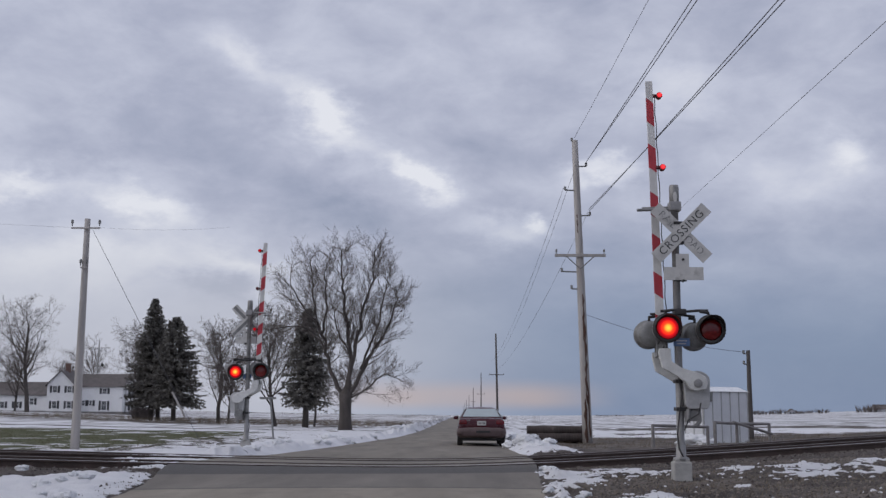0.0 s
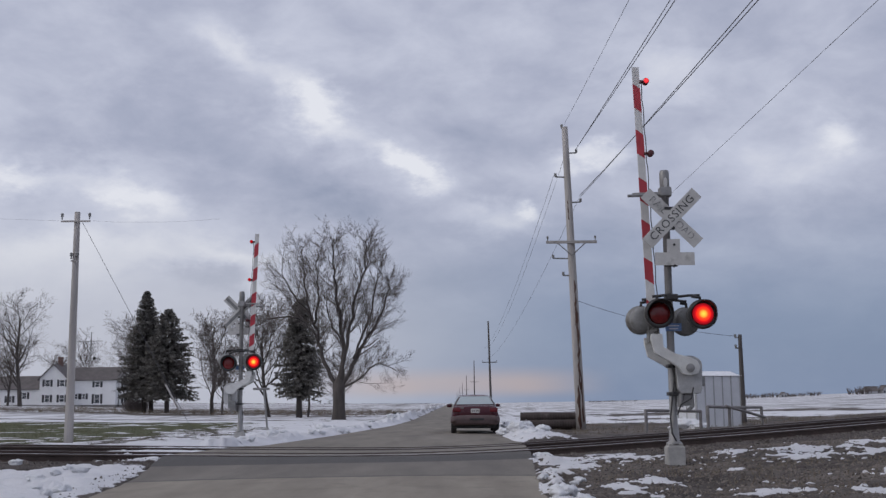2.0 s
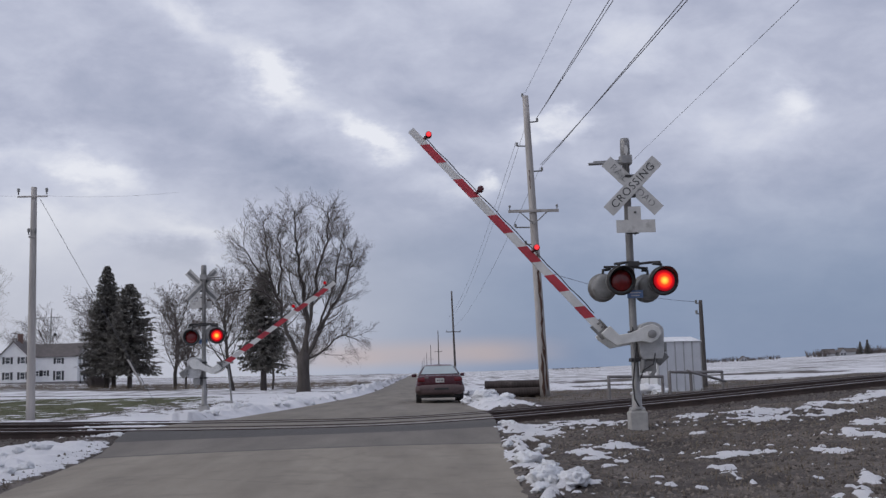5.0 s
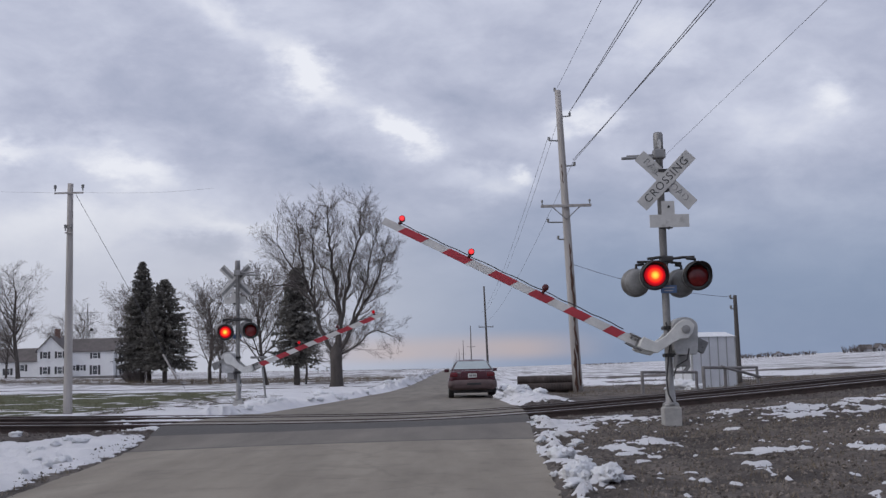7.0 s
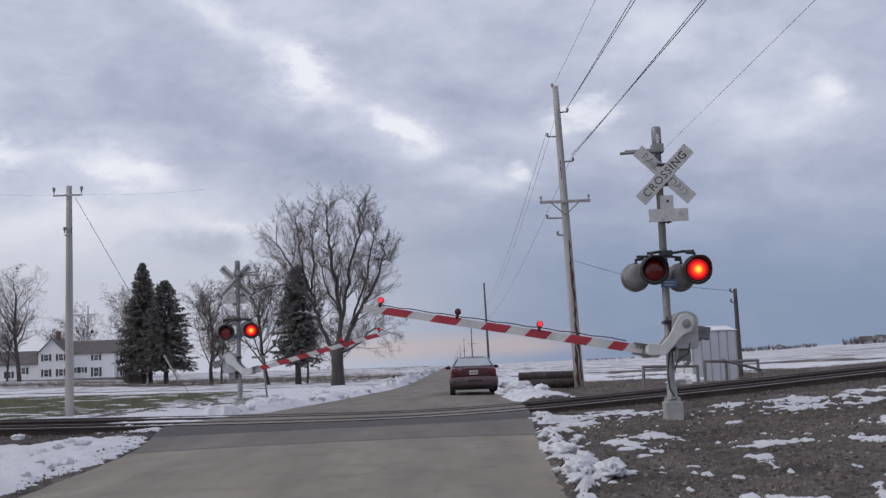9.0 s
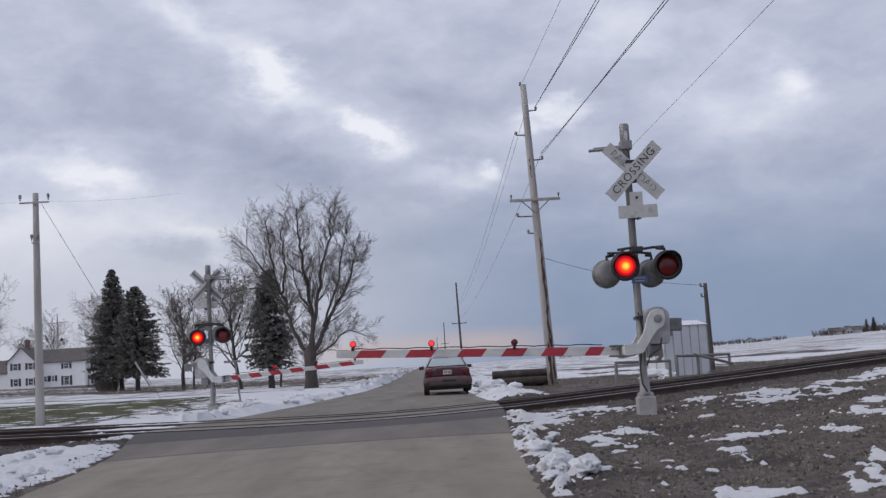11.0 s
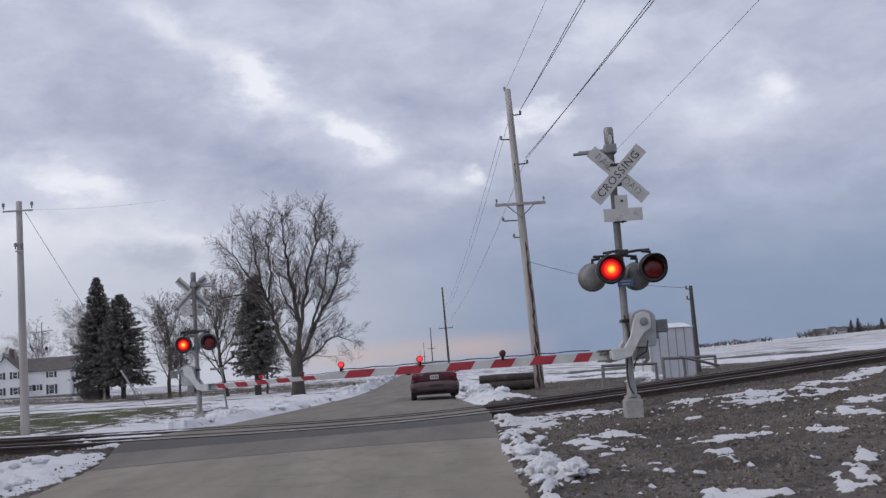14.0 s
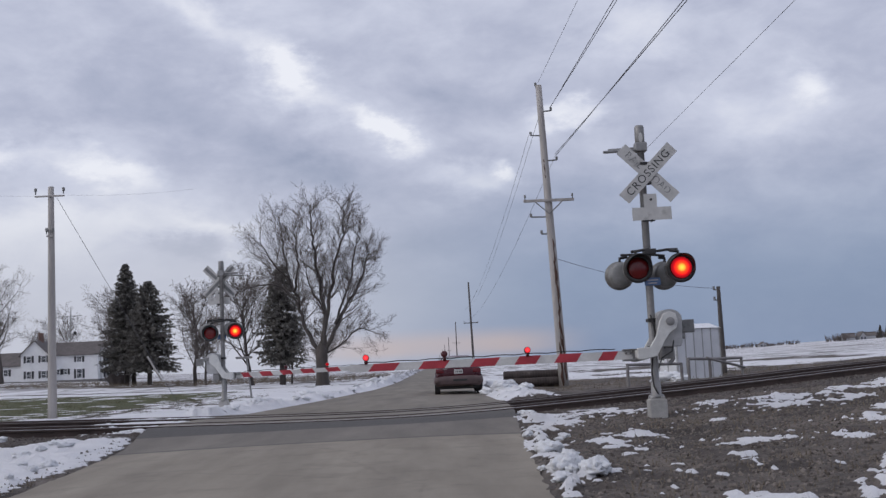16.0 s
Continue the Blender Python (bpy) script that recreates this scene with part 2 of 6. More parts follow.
def lathe(bm, profile, axis_m, n=24):
    """A turned form: profile of (radius, height) about axis_m's z."""
    rings = []
    for r, z in profile:
        rings.append([bm.verts.new(axis_m @ Vector((r * math.cos(2 * math.pi * k / n), r * math.sin(2 * math.pi * k / n), z))) for k in range(n)])
    for r0, r1 in zip(rings, rings[1:]):
        for k in range(n):
            bm.faces.new((r0[k], r0[(k + 1) % n], r1[(k + 1) % n], r1[k]))
    bm.faces.new(rings[0][::-1])
    bm.faces.new(rings[-1])


def prism(bm, poly, depth, m):
    """A flat outline in xz, given thickness along y."""
    a = [bm.verts.new(m @ Vector((x, -depth / 2, z))) for x, z in poly]
    b = [bm.verts.new(m @ Vector((x, depth / 2, z))) for x, z in poly]
    k = len(poly)
    bm.faces.new(a)
    bm.faces.new(b[::-1])
    for i in range(k):
        bm.faces.new((a[i], b[i], b[(i + 1) % k], a[(i + 1) % k]))


def mesh_of(name, bm, mat, smooth=False):
    bmesh.ops.recalc_face_normals(bm, faces=bm.faces)
    me = bpy.data.meshes.new(name)
    bm.to_mesh(me)
    bm.free()
    me.materials.append(mat)
    if smooth:
        me.shade_smooth()
    return me


def part(name, bm, mat, parent=None, label="", smooth=False, at=None):
    ob = new(name, mesh_of(name, bm, mat, smooth))
    ob.parent = parent
    if at is not None:
        ob.matrix_basis = at
    if label:
        ob["label"] = label
    return ob


def thing(name, label, category, at, group="", kind=""):
    ob = new(name)
    ob.empty_display_size = 0.2
    ob.matrix_basis = at
    return tagged(ob, label, category, group, kind)


def text_part(name, body, size, mat, parent, at, squeeze=1.0):
    cu = bpy.data.curves.new(name, "FONT")
    cu.body, cu.size, cu.align_x, cu.align_y, cu.extrude = body, size, "CENTER", "CENTER", 0.0015
    cu.space_character = squeeze
    cu.resolution_u = 3
    tmp = bpy.data.objects.new(name, cu)
    me = bpy.data.meshes.new_from_object(tmp)
    bpy.data.objects.remove(tmp)
    me.materials.clear()
    me.materials.append(mat)
    ob = new(name, me)
    ob.parent, ob.matrix_basis = parent, at
    return ob


# ---- the lie of the land ----
def lattice(ix, iy, seed):
    h = (ix.astype(np.int64) * 374761393 + iy.astype(np.int64) * 668265263 + seed * 974711) & 0x7FFFFFFF
    h = ((h ^ (h >> 13)) * 1274126177) & 0x7FFFFFFF
    return ((h ^ (h >> 16)) & 0xFFFF) / 65535.0


def vnoise(x, y, seed=0):
    ix, iy = np.floor(x), np.floor(y)
    fx, fy = x - ix, y - iy
    fx, fy = fx * fx * (3 - 2 * fx), fy * fy * (3 - 2 * fy)
    a, b = lattice(ix, iy, seed), lattice(ix + 1, iy, seed)
    c, d = lattice(ix, iy + 1, seed), lattice(ix + 1, iy + 1, seed)
    return (a * (1 - fx) + b * fx) * (1 - fy) + (c * (1 - fx) + d * fx) * fy


def fbm(x, y, seed=0, octaves=4):
    s, w = 0, 0
    for o in range(octaves):
        k = 0.55 ** o
        s, w = s + k * vnoise(x * 2 ** o + 17.3 * o, y * 2 ** o - 9.1 * o, seed + o), w + k
    return s / w


def step(v, lo, hi):
    t = np.clip((v - lo) / (hi - lo), 0, 1)
    return t * t * (3 - 2 * t)


SLOPE = 0.30
COS = 1 / math.sqrt(1 + SLOPE ** 2)
TRACK_Y = 22.0


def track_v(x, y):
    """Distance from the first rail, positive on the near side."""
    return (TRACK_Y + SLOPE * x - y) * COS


RAIL_U = (-60, -16, -9, -7, -3.5, -0.5, 1.5, 4.1, 6.5, 11, 18, 60)
RAIL_H = (0.60, 0.50, 0.31, 0.24, 0.13, 0.075, 0.125, 0.245, 0.365, 0.63, 0.95, 1.6)


def rail_z(x, k=0.0):
    """Height of the rails: lowest at the road, rising gently both ways; the second track lies a little lower."""
    x = np.asarray(x, float)
    z = sum(np.interp(x + dx, RAIL_U, RAIL_H) for dx in (-1.2, -0.6, 0, 0.6, 1.2)) / 5
    return z - 0.015 * np.clip(k, 0, 6)


def land(x, y):
    """The broad, shallow valley in which the place lies."""
    yy = np.maximum(y, 10.0)
    s = np.clip(x / yy, -0.5, 0.5)
    return 0.0433 * s * s * yy * np.where(np.asarray(x) < 0, step(yy, 24, 100), 1.0)


ROAD_LEFT = [(-60, -4.0), (8, -4.0), (13, -4.4), (16, -4.75), (19, -5.2), (21, -5.4), (27, -5.3), (31, -5.0), (38, -4.2), (54, -3.0), (72, -2.6), (4000, -2.6)]
ROAD_RIGHT = [(-60, 0.8), (8, 0.88), (13, 1.12), (22, 1.6), (30, 1.9), (36, 1.75), (50, 1.9), (4000, 1.9)]


def road_edges(y):
    return (np.interp(y, *zip(*ROAD_LEFT)), np.interp(y, *zip(*ROAD_RIGHT)))


# old snow lying on the near verge, on the railway bank and in the mud: centre, half length, half width, turn
VERGE_SNOW = [(2.98, 21.74, 2.86, 0.64, -77), (2.03, 19.68, 2.45, 0.49, -89), (1.99, 17.91, 1.11, 0.23, 86), (1.49, 17.15, 1.0, 0.19, 85), (1.17, 14.12, 1.85, 0.14, 89), (1.26, 12.79, 1.35, 0.16, 89), (1.13, 10.64, 0.88, 0.13, 90), (1.35, 10.1, 0.54, 0.13, 82), (1.06, 8.84, 0.42, 0.1, 90), (2.18, 13.48, 1.13, 0.27, 89), (2.79, 14.73, 0.9, 0.34, -85), (2.05, 11.76, 0.29, 0.14, -88)]
BANK_SNOW = [(5.15, 20.16, 1.24, 0.36, 74), (6.31, 19.88, 1.34, 0.59, -88), (7.45, 19.94, 1.48, 0.35, 58), (8.95, 21.2, 2.2, 0.4, 56), (5.86, 18.15, 1.04, 0.59, 90), (7.18, 18.45, 1.03, 0.32, 46), (5.9, 14.29, 1.18, 0.26, 77), (6.93, 16.44, 0.79, 0.31, 56), (4.23, 16.34, 0.76, 0.1, 82)]
MUD_SNOW = [(3.65, 12.47, 0.5, 0.3, 6), (3.1, 10.93, 0.26, 0.17, -86), (4.62, 11.99, 0.41, 0.21, -77), (3.9, 9.29, 0.83, 0.11, 74), (3.38, 8.28, 0.69, 0.08, 74), (3.13, 8.0, 0.55, 0.08, 76), (2.3, 7.93, 0.48, 0.23, -68), (1.31, 10.58, 0.3, 0.06, -86), (2.31, 10.6, 0.17, 0.11, 74)]


def lying_snow(x, y, ragged):
    """How deep in a snow patch a point lies: 1 in the middle, 0 at the ragged edge."""
    best = np.full_like(x, -9.0)
    for cx, cy, a, b, turn in VERGE_SNOW + BANK_SNOW + MUD_SNOW:
        c, sn = math.cos(radians(turn)), math.sin(radians(turn))
        p, q = ((x - cx) * c + (y - cy) * sn) / (0.82 * a), ((y - cy) * c - (x - cx) * sn) / b
        best = np.maximum(best, 1.0 - np.sqrt(p * p + q * q))
    return best + ragged


def ground_at(x, y):
    """Height, and how much snow, grass and ballast, at points of the ground."""
    x, y = np.broadcast_arrays(np.asarray(x, float), np.asarray(y, float))
    z = land(x, y)
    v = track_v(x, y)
    left, right = road_edges(y)
    off = np.maximum(left - x, x - right)          # distance outside the road
    on_road = step(off, 0.05, -0.25)
    # ballast bed under both tracks
    bed = step(v, 2.1, 0.7) * step(v, -7.8, -6.4)
    top = rail_z(x, -v) - 0.15
    lumps = fbm(x * 5, y * 5, 3, 3) - 0.5
    near = (y < 30) & (np.abs(x) < 20)
    z = z * (1 - bed) + top * bed + np.where(near, 0.05, 0.02) * lumps
    rough = fbm(x * 1.3, y * 1.3, 9, 4)
    z = z + 0.14 * (rough - 0.5) * step(off, 0.2, 1.5) * (1 - bed)
    # the near verge climbs towards the rails, with ruts and clods
    z = z + 0.036 * np.clip(x - 3, 0, 12) * step(v, 9, 3) * (1 - bed) * (v > 0)
    z = z + 0.05 * (fbm(x * 2.8, y * 2.8, 15, 4) - 0.5) * step(off, 0.1, 0.6) * (1 - bed) * (v > 0) * near
    # snow, streaked along the railway
    u = (x + SLOPE * (y - TRACK_Y)) * COS
    streak = fbm(u * 0.8, v * 3.0, 21, 5)
    crumbs = fbm(x * 4.5, y * 4.5, 41, 4)
    patch = fbm(x * 0.9, y * 0.6, 31, 5)
    snow = np.zeros_like(x)
    r_near = (v > 0.6) & (x > right - 0.2)
    flakes = fbm(x * 11, y * 6, 47, 3)
    s1 = step(lying_snow(x, y, 1.9 * (crumbs - 0.5) + 1.7 * (flakes - 0.5) + 0.4 * (patch - 0.5)), 0.22, 0.36)
    bits = step(0.6 * flakes + 0.4 * crumbs, 0.66, 0.72) * step(patch, 0.40, 0.58)
    s1 = np.maximum(s1, bits)
    snow = np.where(r_near, s1, snow)
    l_near = (v > 0.6) & (x < left)
    s2 = step(off + 0.4 * (crumbs - 0.5) - 0.06 * step(y, 15.5, 11.5), -0.02, 0.18) * step(v + 1.2 * (patch - 0.5) - 2.6 * step(-x, 5.4, 6.9), 0.35, 0.8)
    snow = np.where(l_near, s2, snow)
    far_side = v < -6.6
    s3 = step(0.6 * streak + 0.4 * patch, 0.30, 0.40)
    grass = step(-x + 3 * (patch - 0.5), 9.6, 12.0) * step(y + 6 * (patch - 0.5) - 0.5 * (x + 11), 31.5, 33.5) * step(y + 7 * (patch - 0.5), 65, 60)
    drive = step(np.abs(y - 72 - 0.08 * x), 1.6, 0.9) * (x < 0) * (x > -60)
    rubble = step(np.hypot((x + 10.3) / 3.6, (y - 42) / 11.0) + 0.8 * (patch - 0.5), 1.1, 0.7)
    s3 = np.where(x < 0, s3 * (1 - 0.95 * grass * step(crumbs, 0.74, 0.66)) * (1 - 0.85 * drive) * (1 - 0.9 * rubble * step(crumbs, 0.64, 0.50)), s3)
    strip = step(-v + 6 * (patch - 0.5), 30, 22) * (x > 1.6)
    s3 = np.where(x > 1.6, s3 * (1 - strip * step(off, 1.3, 2.4)), s3)
    rows = fbm(x * 0.55, y * 0.012, 81, 4)
    field = 0.55 * fbm(x * 0.11, y * 0.10, 51, 6) + 0.15 * patch + np.where(x > 0, 0.30 * rows, 0.30 * fbm(x * 0.01, y * 0.25, 83, 4))
    s3 = np.where(y > 90, step(field + 0.25 * (crumbs - 0.5), np.where(x > 0, 0.26, 0.36), np.where(x > 0, 0.42, 0.52)), np.where((y > 55) & (x > 4), np.minimum(s3, step(field, 0.38, 0.52)), s3))
    snow = np.where(far_side, s3, snow)
    # ploughed banks along the road
    bank = step(off, 0.0, 0.35) * step(off, np.where(x < 0, 1.25, 1.9), np.where(x < 0, 0.6, 0.9))
    clump = fbm(x * 2.2, y * 2.2, 61, 4)
    b_far = bank * (v < -6.5) * step(y, 600, 250) * (1 + 1.6 * step(y, 48, 80) * (x < 0))
    snow = np.maximum(snow, b_far * step(clump, 0.25, 0.4))
    b_near = step(off, 0.0, 0.2) * step(off, 0.70, 0.35) * r_near * step(y, 7, 9) * step(clump, 0.66, 0.76)
    b_left = step(off, 0.2, 0.8) * step(off, 4.5, 2.0) * l_near * step(v, 1.6, 2.6)
    snow = np.maximum(snow, np.where(r_near, b_near, 0))
    deep = 0.04 * snow + 0.42 * b_far * (clump - 0.22) + 0.13 * b_near * clump + 0.05 * b_left * clump
    tongue = np.maximum(step(np.abs(v - 0.45), 0.40, 0.22), np.maximum(step(np.abs(v + 0.75), 0.42, 0.2), np.maximum(step(np.abs(v + 2.9), 0.9, 0.6), step(v, -4.3, -4.9))))
    spill = bed * step(-x, 4.7, 5.2) * step(-x + 2.2 * (crumbs - 0.5) + 0.3 * v, 6.7, 5.7) * step(0.5 * crumbs + 0.5 * streak, 0.34, 0.44) * tongue
    deep = deep + l_near * snow * (0.16 * (clump - 0.35) + 0.07 * (crumbs - 0.4)) * step(off, 0.1, 0.6)
    z = z + np.maximum(deep, 0) * (1 - on_road) + 0.13 * spill
    z = z - 0.10 * on_road * (1 - bed) - 0.06 * on_road * bed
    snow = np.maximum(snow * (1 - bed * 0.96), spill) * (1 - on_road)
    return z, snow, grass * far_side, bed


def axis_lines(dense, lo, hi, grow=1.16):
    out = list(dense)
    for sign, end in ((-1, lo), (1, hi)):
        p = out[0] if sign < 0 else out[-1]
        s = 0.25
        extra = []
        while (p > end) if sign < 0 else (p < end):
            s *= grow
            p += sign * s
            extra.append(p)
        out = extra[::-1] + out if sign < 0 else out + extra
    return np.array(out)


def make_ground():
    xs = axis_lines(np.arange(-9, 12.01, 0.05), -4200, 4200, 1.10)
    ys = axis_lines(np.concatenate([np.arange(7, 24, 0.055), np.arange(24, 36, 0.10), np.arange(36, 60, 0.22)]), -300, 4300, 1.10)
    gx, gy = np.meshgrid(xs, ys)
    z, snow, grass, bed = ground_at(gx, gy)
    nx, ny = len(xs), len(ys)
    me = bpy.data.meshes.new("ground")
    co = np.stack([gx, gy, z], -1).reshape(-1, 3).astype(np.float32)
    i = (np.arange(ny - 1)[:, None] * nx + np.arange(nx - 1)[None]).ravel()
    quads = np.stack([i, i + 1, i + nx + 1, i + nx], 1).astype(np.int32)
    me.vertices.add(len(co))
    me.vertices.foreach_set("co", co.ravel())
    me.loops.add(quads.size)
    me.loops.foreach_set("vertex_index", quads.ravel())
    me.polygons.add(len(quads))
    me.polygons.foreach_set("loop_start", np.arange(0, quads.size, 4, dtype=np.int32))
    me.update(calc_edges=True)
    for key, val in (("snow_cover", snow), ("grass_cover", grass), ("ballast_cover", bed)):
        a = me.attributes.new(key, "FLOAT", "POINT")
        a.data.foreach_set("value", val.ravel().astype(np.float32))
    me.shade_smooth()
    me.materials.append(ground_material())
    ob = new("ground", me)
    tagged(ob, "flat farmland with patchy old snow, mud and winter grass", "ground", kind="structure")


def ground_material():
    m = bpy.data.materials.new("snowy_ground")
    m.use_nodes = True
    nt = m.node_tree
    bsdf = nt.nodes["Principled BSDF"]
    tc = nt.nodes.new("ShaderNodeTexCoord")
    vec = tc.outputs["Object"]

    def attr(key):
        a = nt.nodes.new("ShaderNodeAttribute")
        a.attribute_name = key
        return a.outputs["Fac"]
    n1, n2, n3 = noise_node(nt, vec, 0.5, 6, 0.65), noise_node(nt, vec, 9, 5, 0.65), noise_node(nt, vec, 38, 4, 0.7)
    mud = ramp_node(nt, n1, [(0.36, (0.050, 0.041, 0.036)), (0.48, (0.108, 0.091, 0.080)), (0.62, (0.190, 0.163, 0.142))])
    wet = smooth_node(nt, noise_node(nt, vec, 1.3, 6, 0.7), 0.54, 0.70)
    mud = mix_node(nt, math_node(nt, "MULTIPLY", wet, 0.7), mud, (0.042, 0.034, 0.029))
    mud = mix_node(nt, math_node(nt, "MULTIPLY", smooth_node(nt, n2, 0.46, 0.66), 0.7), mud, (0.055, 0.046, 0.041))
    pebbles = smooth_node(nt, n3, 0.60, 0.72)
    mud = mix_node(nt, math_node(nt, "MULTIPLY", pebbles, 0.4), mud, (0.20, 0.180, 0.160))
    grass = ramp_node(nt, n2, [(0.3, (0.060, 0.066, 0.030)), (0.55, (0.095, 0.100, 0.045)), (0.75, (0.16, 0.145, 0.085))])
    col = mix_node(nt, attr("grass_cover"), mud, grass)
    bal = ramp_node(nt, n3, [(0.35, (0.062, 0.050, 0.044)), (0.6, (0.11, 0.092, 0.082)), (0.75, (0.18, 0.155, 0.14))])
    col = mix_node(nt, attr("ballast_cover"), col, bal)
    snow = ramp_node(nt, n1, [(0.3, (0.68, 0.68, 0.70)), (0.7, (0.84, 0.835, 0.85))])
    edge = math_node(nt, "ADD", attr("snow_cover"), math_node(nt, "MULTIPLY", math_node(nt, "SUBTRACT", n2, 0.5), 0.9))
    mask = smooth_node(nt, edge, 0.40, 0.58)
    # stubble rows break through the snow on the far fields
    sep = nt.nodes.new("ShaderNodeSeparateXYZ")
    nt.links.new(vec, sep.inputs[0])
    mp = nt.nodes.new("ShaderNodeMapping")
    mp.inputs["Scale"].default_value = (0.9, 0.035, 1)
    nt.links.new(vec, mp.inputs[0])
    rows = smooth_node(nt, noise_node(nt, mp.outputs[0], 1.0, 5, 0.65), 0.43, 0.60)
    tracts = smooth_node(nt, noise_node(nt, vec, 0.035, 5, 0.6), 0.28, 0.52)
    thin = math_node(nt, "MULTIPLY", math_node(nt, "MULTIPLY", rows, tracts), smooth_node(nt, sep.outputs[1], 62, 85))
    mask = math_node(nt, "MULTIPLY", mask, math_node(nt, "SUBTRACT", 1.0, math_node(nt, "MULTIPLY", thin, 0.75)))
    col = mix_node(nt, mask, col, snow)
    nt.links.new(col, bsdf.inputs["Base Color"])
    nt.links.new(math_node(nt, "SUBTRACT", 0.95, math_node(nt, "MULTIPLY", mask, 0.25)), bsdf.inputs["Roughness"])
    b = nt.nodes.new("ShaderNodeBump")
    b.inputs["Strength"].default_value, b.inputs["Distance"].default_value = 0.9, 0.05
    nt.links.new(math_node(nt, "ADD", math_node(nt, "MULTIPLY", n3, 0.6), n2), b.inputs["Height"])
    nt.links.new(b.outputs[0], bsdf.inputs["Normal"])
    return m


make_ground()


def road_material():
    m = bpy.data.materials.new("worn_asphalt")
    m.use_nodes = True
    nt = m.node_tree
    bsdf = nt.nodes["Principled BSDF"]
    tc = nt.nodes.new("ShaderNodeTexCoord")
    vec = tc.outputs["Object"]
    sep = nt.nodes.new("ShaderNodeSeparateXYZ")
    nt.links.new(vec, sep.inputs[0])
    mp = nt.nodes.new("ShaderNodeMapping")
    mp.inputs["Scale"].default_value = (1.4, 0.25, 1)
    nt.links.new(vec, mp.inputs[0])
    n1, n2, n3 = noise_node(nt, mp.outputs[0], 0.8, 5, 0.6), noise_node(nt, vec, 5, 5, 0.6), noise_node(nt, vec, 70, 3, 0.7)
    old = ramp_node(nt, n1, [(0.28, (0.165, 0.142, 0.110)), (0.5, (0.240, 0.208, 0.163)), (0.72, (0.315, 0.276, 0.218))])
    new_ = ramp_node(nt, n1, [(0.3, (0.110, 0.095, 0.079)), (0.7, (0.196, 0.174, 0.145))])
    blot = smooth_node(nt, noise_node(nt, vec, 1.1, 6, 0.7), 0.50, 0.68)
    old = mix_node(nt, math_node(nt, "MULTIPLY", blot, 0.35), old, (0.11, 0.095, 0.078))
    # newer, darker overlay beside the rails
    wob = math_node(nt, "ADD", sep.outputs[1], math_node(nt, "MULTIPLY", math_node(nt, "SUBTRACT", n2, 0.5), 0.25))
    wob = math_node(nt, "ADD", wob, math_node(nt, "MULTIPLY", sep.outputs[0], -0.12))
    over = math_node(nt, "MULTIPLY", smooth_node(nt, wob, 16.55, 16.65), smooth_node(nt, wob, 21.3, 21.2))
    beyond = math_node(nt, "MULTIPLY", smooth_node(nt, wob, 21.2, 22.0), 0.55)
    col = mix_node(nt, math_node(nt, "MAXIMUM", over, beyond), old, new_)
    seam = math_node(nt, "MULTIPLY", smooth_node(nt, wob, 16.35, 16.5), smooth_node(nt, wob, 16.7, 16.55))
    # dark tarred strips along the rails
    vv = math_node(nt, "MULTIPLY", math_node(nt, "SUBTRACT", math_node(nt, "ADD", math_node(nt, "MULTIPLY", sep.outputs[0], SLOPE), TRACK_Y), sep.outputs[1]), COS)
    vw = math_node(nt, "ADD", vv, math_node(nt, "MULTIPLY", math_node(nt, "SUBTRACT", n2, 0.5), 0.15))
    for lo, hi, amount in TAR:
        strip = math_node(nt, "MULTIPLY", smooth_node(nt, vw, lo - 0.06, lo + 0.06), smooth_node(nt, vw, hi + 0.06, hi - 0.06))
        col = mix_node(nt, math_node(nt, "MULTIPLY", strip, amount), col, (0.045, 0.042, 0.042))
    col = mix_node(nt, math_node(nt, "MULTIPLY", seam, 0.8), col, (0.05, 0.047, 0.045))
    vor = nt.nodes.new("ShaderNodeTexVoronoi")
    vor.feature = "DISTANCE_TO_EDGE"
    vor.inputs["Scale"].default_value = 0.30
    nt.links.new(vec, vor.inputs["Vector"])
    crack = smooth_node(nt, math_node(nt, "ADD", vor.outputs["Distance"], math_node(nt, "MULTIPLY", n2, 0.05)), 0.034, 0.024)
    col = mix_node(nt, math_node(nt, "MULTIPLY", crack, 0.16), col, (0.05, 0.046, 0.043))
    col = mix_node(nt, math_node(nt, "MULTIPLY", smooth_node(nt, n3, 0.5, 0.7), 0.3), col, (0.26, 0.24, 0.22))
    nt.links.new(col, bsdf.inputs["Base Color"])
    bsdf.inputs["Roughness"].default_value = 0.8
    b = nt.nodes.new("ShaderNodeBump")
    b.inputs["Strength"].default_value, b.inputs["Distance"].default_value = 0.4, 0.01
    nt.links.new(math_node(nt, "ADD", n3, n2), b.inputs["Height"])
    nt.links.new(b.outputs[0], bsdf.inputs["Normal"])
    return m


